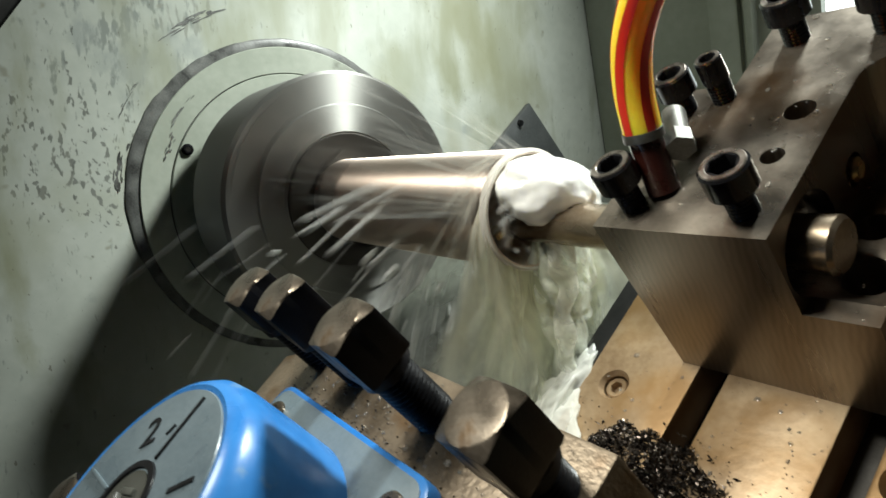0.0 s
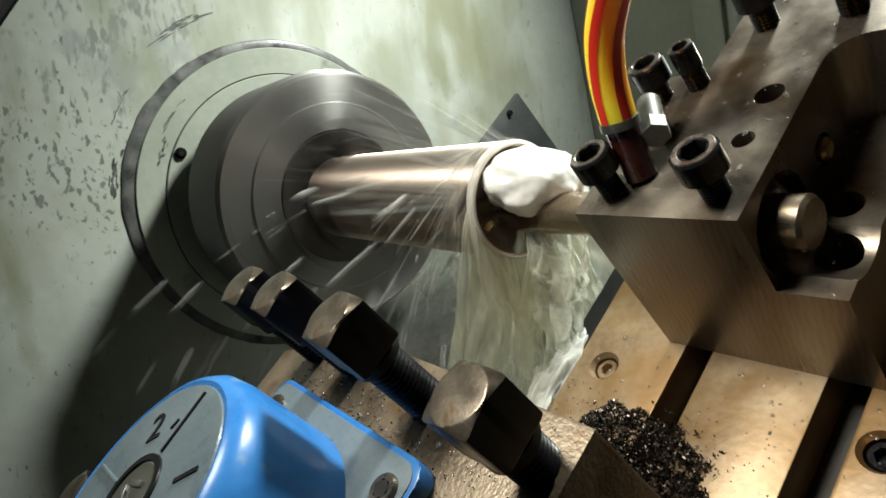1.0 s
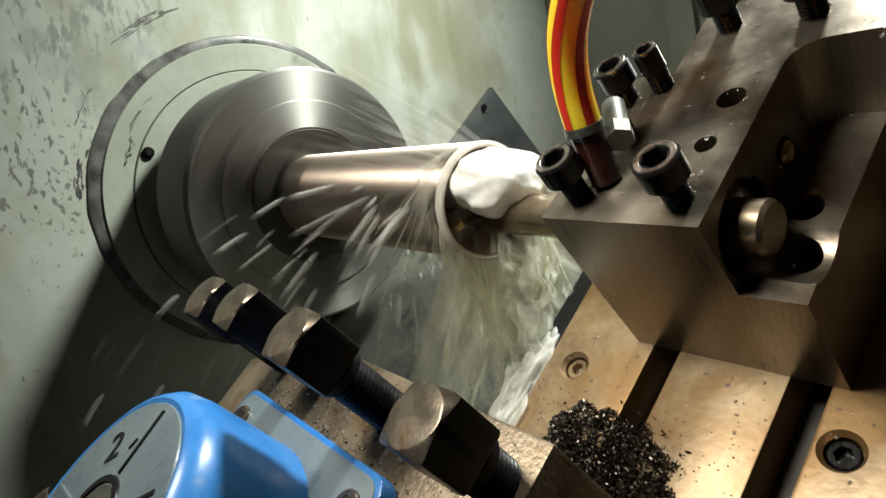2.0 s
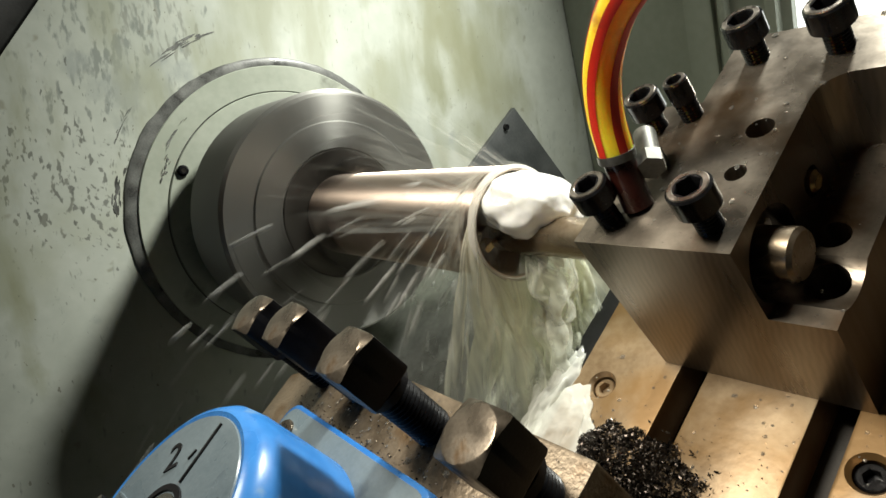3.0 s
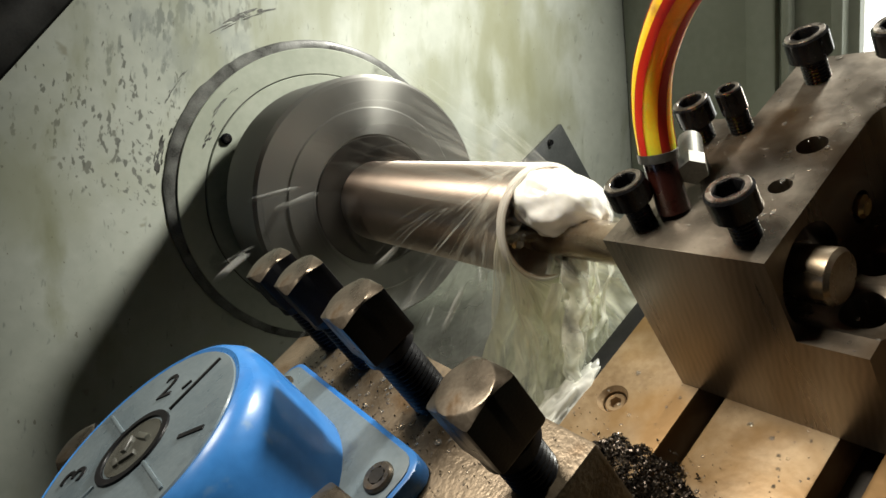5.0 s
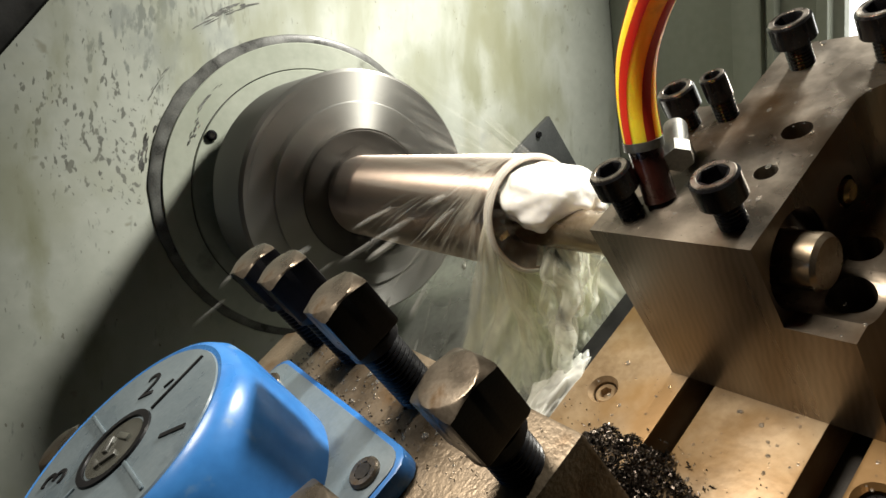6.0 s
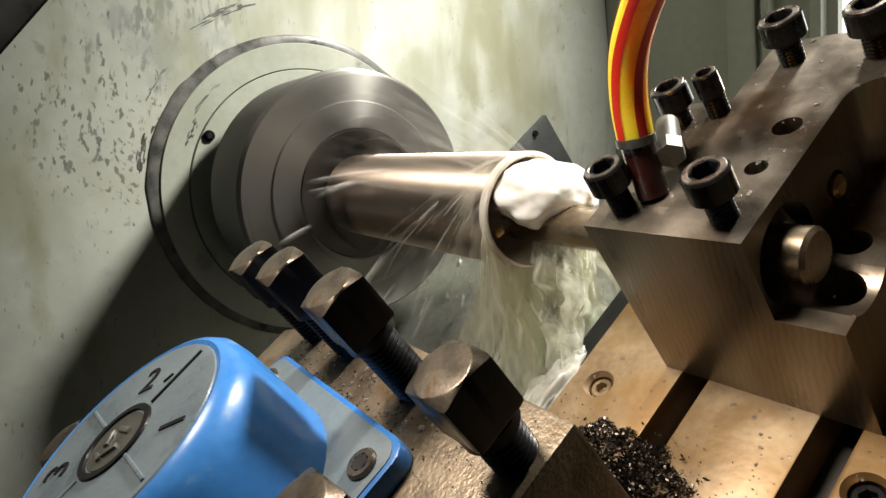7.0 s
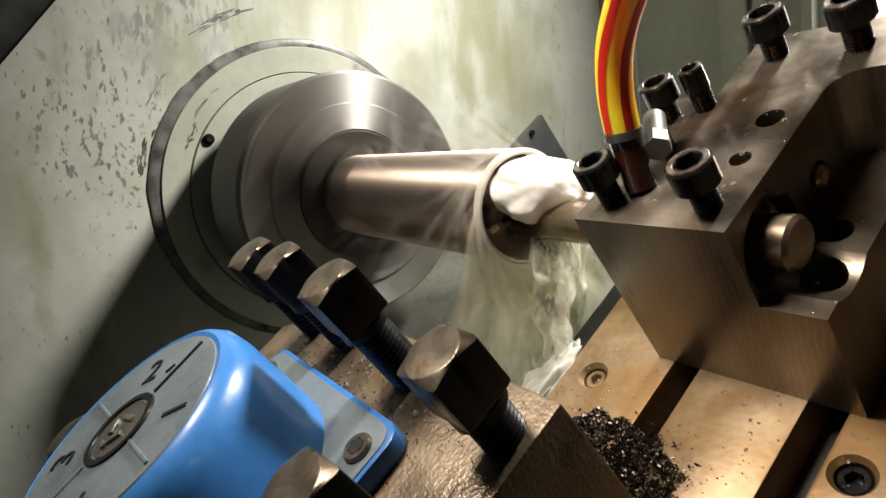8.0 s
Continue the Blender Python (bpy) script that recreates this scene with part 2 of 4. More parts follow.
def coolant(name, low, high, scale, stretch=(1, 1, 1), tone=(0.72, 0.75, 0.66), film=True, edge=(0.20, 0.46)):
    """Milky emulsion: white scattering film with gaps that follow a noise."""
    m = bpy.data.materials.new(name)
    m.use_nodes = True
    nt = m.node_tree
    n, link = nt.nodes, nt.links.new
    b, out = n["Principled BSDF"], n["Material Output"]
    b.inputs["Base Color"].default_value = (*tone, 1)
    b.inputs["Roughness"].default_value = 0.25
    b.inputs["Subsurface Weight"].default_value = 0.0
    co, mp = n.new("ShaderNodeTexCoord"), n.new("ShaderNodeMapping")
    mp.inputs["Scale"].default_value = stretch
    no = n.new("ShaderNodeTexNoise")
    no.inputs["Scale"].default_value, no.inputs["Detail"].default_value, no.inputs["Distortion"].default_value = scale, 3, 0.7
    link(co.outputs["UV" if film else "Object"], mp.inputs["Vector"])
    link(mp.outputs["Vector"], no.inputs["Vector"])
    mr = n.new("ShaderNodeMapRange")
    mr.inputs["From Min"].default_value, mr.inputs["From Max"].default_value = 0.36, 0.68
    mr.inputs["To Min"].default_value, mr.inputs["To Max"].default_value = low, high
    link(no.outputs["Fac"], mr.inputs["Value"])
    # the film breaks into fingers along its flight, which is the second texture coordinate
    amount = mr.outputs["Result"]
    if film:
        sep, thin, fade, mul = (n.new("ShaderNode" + k) for k in ("SeparateXYZ", "Math", "MapRange", "Math"))
        link(co.outputs["UV"], sep.inputs["Vector"])
        thin.operation = "MULTIPLY_ADD"
        link(sep.outputs["Y"], thin.inputs[0])
        thin.inputs[1].default_value = -0.30
        link(no.outputs["Fac"], thin.inputs[2])
        link(thin.outputs[0], mr.inputs["Value"])
        mr.inputs["From Min"].default_value, mr.inputs["From Max"].default_value = edge
        fade.inputs["From Min"].default_value, fade.inputs["From Max"].default_value = 1.0, 0.8
        link(sep.outputs["Y"], fade.inputs["Value"])
        mul.operation = "MULTIPLY"
        link(amount, mul.inputs[0])
        link(fade.outputs["Result"], mul.inputs[1])
        amount = mul.outputs[0]
    clear, mix = n.new("ShaderNodeBsdfTransparent"), n.new("ShaderNodeMixShader")
    link(amount, mix.inputs["Fac"])
    link(clear.outputs["BSDF"], mix.inputs[1])
    through_film, half = n.new("ShaderNodeBsdfTranslucent"), n.new("ShaderNodeMixShader")
    through_film.inputs["Color"].default_value = (*tone, 1)
    half.inputs["Fac"].default_value = 0.5
    link(b.outputs["BSDF"], half.inputs[1])
    link(through_film.outputs["BSDF"], half.inputs[2])
    link(half.outputs["Shader"], mix.inputs[2])
    link(mix.outputs["Shader"], out.inputs["Surface"])
    return m


STRAND = coolant("coolant_strings", 0.0, 0.85, 70, (1, 1, 0.35), (0.93, 0.95, 0.86), False)
MILK = material("milky_coolant", (0.90, 0.91, 0.87), (0.95, 0.95, 0.92), 0.15, 0, 60, 0.1)
MILK.node_tree.nodes["Principled BSDF"].inputs["Subsurface Weight"].default_value = 0.25
MILK.node_tree.nodes["Principled BSDF"].inputs["Subsurface Radius"].default_value = (1.0, 1.0, 0.9)
MILK.node_tree.nodes["Principled BSDF"].inputs["Subsurface Scale"].default_value = 0.008
FOAM = coolant("coolant_lumps", 0.45, 1.0, 45, (1, 1, 0.5), (0.95, 0.96, 0.91), False)
VEIL = coolant("coolant_veil", 0.02, 0.95, 3.2, (5.0, 0.9, 1), (0.90, 0.92, 0.79))
VEIL_THIN = coolant("coolant_spray", 0.0, 0.42, 5, (16, 0.5, 1), (0.80, 0.82, 0.74), True, (0.44, 0.66))
HAZE = coolant("coolant_haze", 0.0, 0.20, 3, (9, 0.6, 1), (0.85, 0.87, 0.82), True, (0.34, 0.70))
MIST = coolant("coolant_mist", 0.0, 0.26, 2, (9, 0.8, 1), (0.85, 0.87, 0.80), True, (0.36, 0.66))
BEAD = material("coolant_bead", (0.85, 0.83, 0.76), (0.92, 0.90, 0.85), 0.04, 0, 60, 0.0)
BEAD.node_tree.nodes["Principled BSDF"].inputs["Transmission Weight"].default_value = 0.9
BEAD.node_tree.nodes["Principled BSDF"].inputs["IOR"].default_value = 1.33
DROP_SOLID = material("drop_of_coolant", (0.86, 0.87, 0.84), (0.94, 0.95, 0.92), 0.1, 0, 60, 0.0)


# ---- mesh helpers ----
def box_bm(x0, x1, y0, y1, z0, z1, bevel=0.0, seg=2, bm=None):
    own = bmesh.new()
    bmesh.ops.create_cube(own, size=1)
    for v in own.verts:
        v.co = Vector(((x0 + x1) / 2 + v.co.x * (x1 - x0), (y0 + y1) / 2 + v.co.y * (y1 - y0), (z0 + z1) / 2 + v.co.z * (z1 - z0)))
    if bevel:
        bmesh.ops.bevel(own, geom=own.edges[:], offset=bevel, segments=seg, affect="EDGES", profile=0.6)
    return merge(bm, own)


def merge(bm, own):
    if bm is None:
        return own
    me = bpy.data.meshes.new("join")
    own.to_mesh(me)
    own.free()
    bm.from_mesh(me)
    bpy.data.meshes.remove(me)
    return bm


def prism_bm(outline, z0, z1, bevel=0.0, seg=2, bm=None):
    """An outline in x, y drawn out along z."""
    own = bmesh.new()
    low = [own.verts.new((x, y, z0)) for x, y in outline]
    high = [own.verts.new((x, y, z1)) for x, y in outline]
    own.faces.new(low[::-1]), own.faces.new(high)
    for i in range(len(outline)):
        j = (i + 1) % len(outline)
        own.faces.new((low[i], low[j], high[j], high[i]))
    bmesh.ops.recalc_face_normals(own, faces=own.faces[:])
    if bevel:
        bmesh.ops.bevel(own, geom=own.edges[:], offset=bevel, segments=seg, affect="EDGES", profile=0.6)
    return merge(bm, own)


def spin_bm(profile, seg=64, axis="x", centre=(0, 0, 0), bm=None):
    """A profile of (along, radius) turned round an axis. Radius 0 closes an end."""
    own = bmesh.new()
    rings = []
    for a, r in profile:
        if r <= 0:
            rings.append([own.verts.new((a, 0, 0))])
        else:
            rings.append([own.verts.new((a, r * math.cos(math.tau * k / seg), r * math.sin(math.tau * k / seg))) for k in range(seg)])
    for p, q in zip(rings, rings[1:]):
        for k in range(seg):
            j = (k + 1) % seg
            if len(p) == 1 and len(q) > 1:
                own.faces.new((p[0], q[j], q[k]))
            elif len(q) == 1 and len(p) > 1:
                own.faces.new((p[k], p[j], q[0]))
            elif len(p) > 1:
                own.faces.new((p[k], p[j], q[j], q[k]))
    bmesh.ops.recalc_face_normals(own, faces=own.faces[:])
    turn = {"x": Matrix.Identity(4), "y": pose(0, 0, 0, 0, 0, 90), "z": pose(0, 0, 0, 0, -90, 0)}[axis]
    bmesh.ops.transform(own, matrix=Matrix.Translation(centre) @ turn, verts=own.verts)
    return merge(bm, own)


def carve(bm, cutters, how="DIFFERENCE"):
    """bm with the cutters taken out of it, or joined to it."""
    def temp(some):
        me = bpy.data.meshes.new("temp")
        some.to_mesh(me)
        some.free()
        return new("temp", me)
    body = temp(bm)
    tools = [temp(c) for c in cutters]
    for tool in tools:
        mod = body.modifiers.new("cut", "BOOLEAN")
        mod.operation, mod.solver, mod.object = how, "EXACT", tool
    depsgraph = bpy.context.evaluated_depsgraph_get()
    out = bmesh.new()
    me = body.evaluated_get(depsgraph).to_mesh()
    out.from_mesh(me)
    for ob in (body, *tools):
        data = ob.data
        bpy.data.objects.remove(ob)
        bpy.data.meshes.remove(data)
    return out


def tube_bm(points, r, seg=16, bm=None, a0=0.0, a1=360.0, thick=0.0):
    """A tube, or a strip of one between two angles, along points."""
    own = bmesh.new()
    closed = a1 - a0 >= 360
    pts = [Vector(p) for p in points]
    up = Vector((0, 1, 0))
    rings = []
    for i, p in enumerate(pts):
        d = (pts[min(i + 1, len(pts) - 1)] - pts[max(i - 1, 0)]).normalized()
        side = d.cross(up).normalized()
        other = side.cross(d).normalized()
        rings.append([own.verts.new(p + r * (side * math.cos(a) + other * math.sin(a)))
                      for a in (radians(a0 + (a1 - a0) * k / seg) for k in range(seg if closed else seg + 1))])
    for p, q in zip(rings, rings[1:]):
        for k in range(seg):
            j = (k + 1) % seg if closed else k + 1
            own.faces.new((p[k], p[j], q[j], q[k]))
    if closed:
        own.faces.new(rings[0][::-1]), own.faces.new(rings[-1])
    bmesh.ops.recalc_face_normals(own, faces=own.faces[:])
    return merge(bm, own)


def mesh_of(bm, mat, smooth=True, sharp=True):
    me = bpy.data.meshes.new("mesh")
    bm.to_mesh(me)
    bm.free()
    me.materials.append(mat)
    if smooth:
        me.shade_smooth()
        if sharp:
            me.set_sharp_from_angle(angle=radians(32))
    return me


def part(name, bm, mat, parent, label=""):
    ob = new(name, bm if isinstance(bm, bpy.types.Mesh) else mesh_of(bm, mat))
    ob.parent = parent
    return tagged(ob, label)


def thing(name, label, category, at=Matrix.Identity(4), group="", kind=""):
    ob = new(name)
    ob.empty_display_size = 0.02
    ob.matrix_basis = S @ at
    return tagged(ob, label, category, group, kind)


def structure(name, bm, mat, label, category):
    ob = new(name, mesh_of(bm, mat, True, False))
    ob.matrix_basis = S
    return tagged(ob, label, category, "", "structure")


def to_world(y, z):
    a = radians(SLANT)
    return y * math.cos(a) - z * math.sin(a), y * math.sin(a) + z * math.cos(a)


AXIS = (0.0228, 0.0705)           # the spindle line, y and z
G = Vector((0, -math.sin(radians(SLANT)), -math.cos(radians(SLANT))))   # down, in machine axes


# ---- the large structure ----
def build_walls():
    # headstock face: its top edge slopes, a rubber strip and a cream cover beyond
    def wall_prism(outline, x0, x1):
        bm = prism_bm([(z, y) for y, z in outline], x0, x1)
        bmesh.ops.transform(bm, matrix=Matrix(((0, 0, 1, 0), (0, 1, 0, 0), (1, 0, 0, 0), (0, 0, 0, 1))), verts=bm.verts)
        bmesh.ops.recalc_face_normals(bm, faces=bm.faces[:])
        return bm
    edge = lambda y, up: 0.305 + 0.222 * (y + 0.0) + up
    structure("wall_headstock", wall_prism([(-0.8, -0.6), (0.40, -0.60), (0.40, -0.073), (0.62, 0.27), (0.62, edge(0.62, 0)), (-0.8, edge(-0.8, 0))], WALL - 0.02, WALL),
              PAINT, "grey-green painted headstock panel with scratches and oil stains", "wall")
    structure("trim", wall_prism([(-0.8, edge(-0.8, 0)), (0.62, edge(0.62, 0)), (0.62, edge(0.62, 0.042)), (-0.8, edge(-0.8, 0.042))], WALL - 0.03, WALL - 0.006),
              RUBBER, "black rubber strip along the sloping panel edge", "trim")
    structure("cover_panel", wall_prism([(-0.8, edge(-0.8, 0.042)), (0.62, edge(0.62, 0.042)), (0.62, 0.9), (-0.8, 0.9)], WALL - 0.03, WALL - 0.004),
              CREAM, "cream sheet metal cover beyond the rubber strip", "cover")


build_walls()


def build_enclosure():
    # these stand upright in the world, so they are built in world axes
    y0 = to_world(0.40, -0.073)[0]
    x1, z0, z1 = -0.105, 0.06, 0.24       # the glowing pane's near edge, foot and head
    me = box_bm(WALL + 0.001, x1, y0, y0 + 0.02, -0.5, 0.75)
    box_bm(x1, 0.8, y0, y0 + 0.02, -0.5, z0, 0, 2, me)
    box_bm(x1, 0.8, y0, y0 + 0.02, z1, 0.75, 0, 2, me)
    box_bm(0.06, 0.8, y0, y0 + 0.02, z0, z1, 0, 2, me)
    for x, w, d in ((-0.318, 0.006, 0.003), (-0.205, 0.030, 0.006), (-0.168, 0.008, 0.010), (-0.124, 0.010, 0.010)):
        box_bm(x, x + w, y0 - d, y0 + 0.002, -0.5, 0.75, 0.002, 2, me)
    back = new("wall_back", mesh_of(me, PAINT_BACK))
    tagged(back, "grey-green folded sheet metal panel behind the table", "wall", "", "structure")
    # glowing pane added in the opening of the back panel
    pane = new("glow_pane_1", mesh_of(box_bm(x1, 0.06, y0 + 0.008, y0 + 0.012, z0, z1), GLOW_PANE))
    tagged(pane, "bright white pane in the back panel, with an added glow", "window", "", "structure")
    floor = new("floor", mesh_of(box_bm(WALL - 0.02, 0.8, -0.75, y0 + 0.02, -0.54, -0.50), TRAY))
    tagged(floor, "dark wet coolant tray under the bed", "tray", "", "structure")
    # out of view; added overhead so that the metal has something to reflect
    top = new("added_roof", mesh_of(box_bm(WALL - 0.02, 0.8, -0.05, y0 + 0.02, 0.75, 0.77), PAINT_BACK))
    tagged(top, "unseen painted roof added over the enclosure for reflections", "roof", "", "structure")


build_enclosure()


def build_bed():
    # the slanted casting that carries everything
    structure("bed", box_bm(WALL + 0.009, 0.6, -0.23, 0.165, -0.30, -0.075, 0.004), BED, "grey-green painted slanted lathe bed casting", "bed")
    way = thing("way_cover", "wet steel telescopic cover over the bed ways", "cover")
    for i, (x0, x1, z) in enumerate(((WALL + 0.010, -0.19, -0.054), (-0.20, -0.118, -0.047), (-0.128, -0.060, -0.040))):
        part("cover_plate", box_bm(x0, x1, -0.20, 0.14, -0.0745, z, 0.002), WAY, way)
    part("wiper_strip", box_bm(-0.0598, -0.046, -0.20, 0.14, -0.0745, -0.006, 0.002), RUBBER, way, "black rubber wiper strip")


build_bed()


# ---- headstock ----
def build_flange():
    fl = thing("spindle_flange", "round painted spindle flange with a greasy dark rim", "flange", pose(WALL, *AXIS))
    part("flange_disc", spin_bm([(0.0005, 0.104), (0.0040, 0.1045), (0.0040, 0.1250), (0.0034, 0.1256), (0.0005, 0.1256)], 128), FLANGE_PAINT, fl)
    part("inner_disc", spin_bm([(0.0005, 0), (0.0046, 0), (0.0046, 0.1028), (0.0040, 0.1034), (0.0005, 0.1034)], 128), FLANGE_PAINT, fl)
    part("joint", spin_bm([(0.0004, 0.1030), (0.0026, 0.1030), (0.0026, 0.1052), (0.0004, 0.1052)], 128), GRIME, fl, "thin dark joint line")
    rim = spin_bm([(0.0004, 0.1252), (0.0024, 0.1252), (0.0024, 0.1300), (0.0012, 0.1322), (0.0004, 0.1325)], 128)
    for v in rim.verts:
        a = math.degrees(math.atan2(v.co.z, v.co.y)) % 360
        r = math.hypot(v.co.y, v.co.z)
        if r > 0.127:
            k = (r + 0.0030 * math.exp(-((a - 118) / 42) ** 2) * (1 + 0.5 * noise.noise((a * 0.12, 0, 3))) - 0.0008 * noise.noise((a * 0.5, 7, 0))) / r
            v.co.y, v.co.z = v.co.y * k, v.co.z * k
    part("rim", rim, RIM, fl, "dark greasy worn rim")
    # scuffs: bundles of short broken strokes along an arc
    rng = random.Random(17)
    for radius, a0, a1, w, strokes in ((0.160, 66, 90, 0.0026, 26), (0.116, 92, 113, 0.0016, 16), (0.150, 97, 116, 0.0012, 10), (0.1105, 107, 121, 0.0022, 14), (0.139, 118, 140, 0.0030, 14)):
        arc = bmesh.new()
        for _ in range(strokes):
            mid, long, off = rng.gauss(0.5, 0.22), rng.uniform(0.05, 0.22), rng.gauss(0, 0.55) * w
            wide = rng.uniform(0.12, 0.42) * w
            ring = []
            for k in range(9):
                u = k / 8
                a = radians(a0 + (a1 - a0) * min(1.0, max(0.0, mid + long * (u - 0.5))))
                half = wide * (math.sin(math.pi * (u * 0.96 + 0.02)) ** 0.6) * (0.75 + 0.5 * noise.noise((k * 0.9, off * 900, mid * 9)))
                x = (0.0003 if radius > 0.13 else 0.0047) + rng.random() * 0.00008
                ring.append([arc.verts.new((x, (radius + off + q * half) * math.cos(a), (radius + off + q * half) * math.sin(a))) for q in (-1, 1)])
            for p, q in zip(ring, ring[1:]):
                arc.faces.new((p[0], q[0], q[1], p[1]))
        tagged(part("scuff", arc, RIM, fl, "dark rubbed scuff"), kind="stuff")
    sc = part("screw", spin_bm([(0.003, 0), (0.0075, 0), (0.0078, 0.0028), (0.0065, 0.0044), (0.003, 0.0045)], 20, "x", (0, -0.038, 0.0905)), BLACK_SCREW, fl, "black socket screw")
    # raised dark hexagon; the hollow's shade is its colour
    part("socket", spin_bm([(0.0079, 0), (0.0081, 0.0018), (0.0074, 0.0022)], 6, "x", (0, -0.038, 0.0905)), SLOT, sc)


build_flange()


def build_corner_plate():
    cp = thing("bed_end_plate", "dark grey steel plate screwed to the headstock foot", "plate")
    part("plate", box_bm(WALL + 0.001, WALL + 0.007, -0.02, 0.2815, -0.20, -0.046, 0.001), GREY_PLATE, cp)
    part("screw", spin_bm([(WALL + 0.006, 0), (WALL + 0.010, 0), (WALL + 0.010, 0.003), (WALL + 0.006, 0.004)], 16, "x", (0, 0.256, -0.052)), BLACK_SCREW, cp)


build_corner_plate()


def build_chuck():
    ch = thing("lathe_chuck", "spinning three-jaw lathe chuck of dark turned steel", "chuck", pose(0, *AXIS))
    x0 = WALL + 0.006
    part("back_plate", spin_bm([(x0, 0), (x0, 0.070), (x0 + 0.022, 0.071), (x0 + 0.022, 0.0)], 96), CHUCK, ch)
    part("body", spin_bm([(x0 + 0.020, 0), (x0 + 0.020, 0.089), (x0 + 0.023, 0.0935), (-0.261, 0.0935),
                          (-0.258, 0.0910), (-0.258, 0.070), (-0.2566, 0.0690), (-0.2566, 0.050), (-0.2574, 0.049), (-0.2574, 0.0)], 128), CHUCK, ch, "turned steel body with shallow rings")
    # added dark disc: blurred jaws and their shadow put in as colour
    part("centre_ring", spin_bm([(-0.2573, 0.0), (-0.2562, 0.0), (-0.2562, 0.0480), (-0.2570, 0.0488), (-0.2573, 0.0488)], 96), JAW, ch, "black disc for the dark of jaws and shadow")
    jaw = box_bm(-0.258, -0.244, -0.011, 0.011, 0.0300, 0.074, 0.0015)
    box_bm(-0.246, -0.232, -0.011, 0.011, 0.0300, 0.056, 0.0015, 2, jaw)
    box_bm(-0.234, -0.222, -0.011, 0.011, 0.0300, 0.041, 0.0015, 2, jaw)
    me = mesh_of(jaw, JAW)
    bolt = mesh_of(spin_bm([(-0.247, 0), (-0.240, 0), (-0.240, 0.003), (-0.240, 0.0055), (-0.247, 0.006)], 16, "x", (0, 0, 0.064)), BLACK_SCREW)
    for k in range(3):
        j = part("jaw", me, JAW, ch, "blackened stepped jaw")
        j.matrix_basis = pose(0, 0, 0, 120 * k + 20)
        part("jaw_screw", bolt, BLACK_SCREW, j)
        # solid dark block that stands proud, a groove's shade by colour
        slot = part("slide_groove", box_bm(-0.2575, -0.2525, -0.013, 0.013, 0.046, 0.088), SLOT, ch)
        slot.matrix_basis = pose(0, 0, 0, 120 * k + 20)
    return ch


CHUCK_THING = build_chuck()


def build_workpiece():
    wp = thing("steel_tube", "bored round steel workpiece clamped in the chuck jaws", "workpiece", pose(0, *AXIS))
    part("tube", spin_bm([(-0.262, 0.0299), (-0.066, 0.0299), (-0.0645, 0.0292), (-0.064, 0.0286), (-0.064, 0.0276), (-0.065, 0.0270), (-0.150, 0.0270), (-0.150, 0.0)], 96), WORK, wp)
    part("wet_rim", spin_bm([(-0.0685, 0.0298), (-0.0680, 0.0302), (-0.0650, 0.0302), (-0.0637, 0.0296), (-0.0634, 0.0286), (-0.0642, 0.0279)], 96), FOAM, wp, "white wet film round the rim")
    return wp


WORK_THING = build_workpiece()


# ---- cross slide ----
def build_table():
    tb = thing("slotted_table", "wet brown-stained iron table with T-slots", "machine table")
    x_edges = ((-0.043, 0.0083), (0.0212, 0.0676), (0.0820, 0.128), (0.141, 0.20))
    holes = {0: [(-0.0265, -0.0205)], 2: [(0.0915, -0.0225)]}
    for i, (x0, x1) in enumerate(x_edges):
        bm = box_bm(x0, x1, -0.20, 0.20, -0.020, 0.0, 0.0007)
        cut = [spin_bm([(-0.012, 0), (-0.012, 0.0062), (0.01, 0.0062), (0.01, 0)], 32, "z", (x, y, 0)) for x, y in holes.get(i, [])]
        cut += [spin_bm([(-0.0025, 0), (-0.0025, 0.0062), (0.0005, 0.0082), (0.0005, 0)], 32, "z", (x, y, 0)) for x, y in holes.get(i, [])]
        if cut:
            bm = carve(bm, cut)
        top = part("table_strip", bm, TABLE, tb)
        for x, y in holes.get(i, []):
            part("cap_screw", screw_socket_mesh(0.0055, 0.006), TABLE if i == 0 else BLACK_SCREW, top).matrix_basis = pose(x, y, -0.009)
    # floor much darker than the strips, to give the slots their shade
    part("slot_floor", box_bm(-0.043, 0.20, -0.20, 0.20, -0.0745, -0.0202, 0.001), SLOT, tb, "near-black slot bottoms, shade in their colour")


def screw_socket_mesh(r, h):
    """A screw head with a hexagonal socket, standing on z = 0."""
    hexa = r * 0.58
    bm = bmesh.new()
    seg = 24
    prof = [(0, r), (h - r * 0.12, r), (h, r * 0.88)]
    rings = [[bm.verts.new((q * math.cos(math.tau * k / seg), q * math.sin(math.tau * k / seg), z)) for k in range(seg)] for z, q in prof]

    def hexpoint(k):
        a = math.tau * k / seg
        s = a % (math.tau / 6) - math.tau / 12
        q = hexa * math.cos(math.tau / 12) / math.cos(s)
        return q * math.cos(a), q * math.sin(a)
    rings.append([bm.verts.new((*[c * 1.05 for c in hexpoint(k)], h)) for k in range(seg)])
    rings.append([bm.verts.new((*hexpoint(k), h - r * 0.08)) for k in range(seg)])
    rings.append([bm.verts.new((*hexpoint(k), h * 0.35)) for k in range(seg)])
    for p, q in zip(rings, rings[1:]):
        for k in range(seg):
            j = (k + 1) % seg
            bm.faces.new((p[k], p[j], q[j], q[k]))
    bm.faces.new(rings[-1])
    bmesh.ops.recalc_face_normals(bm, faces=bm.faces[:])
    return bm


build_table()


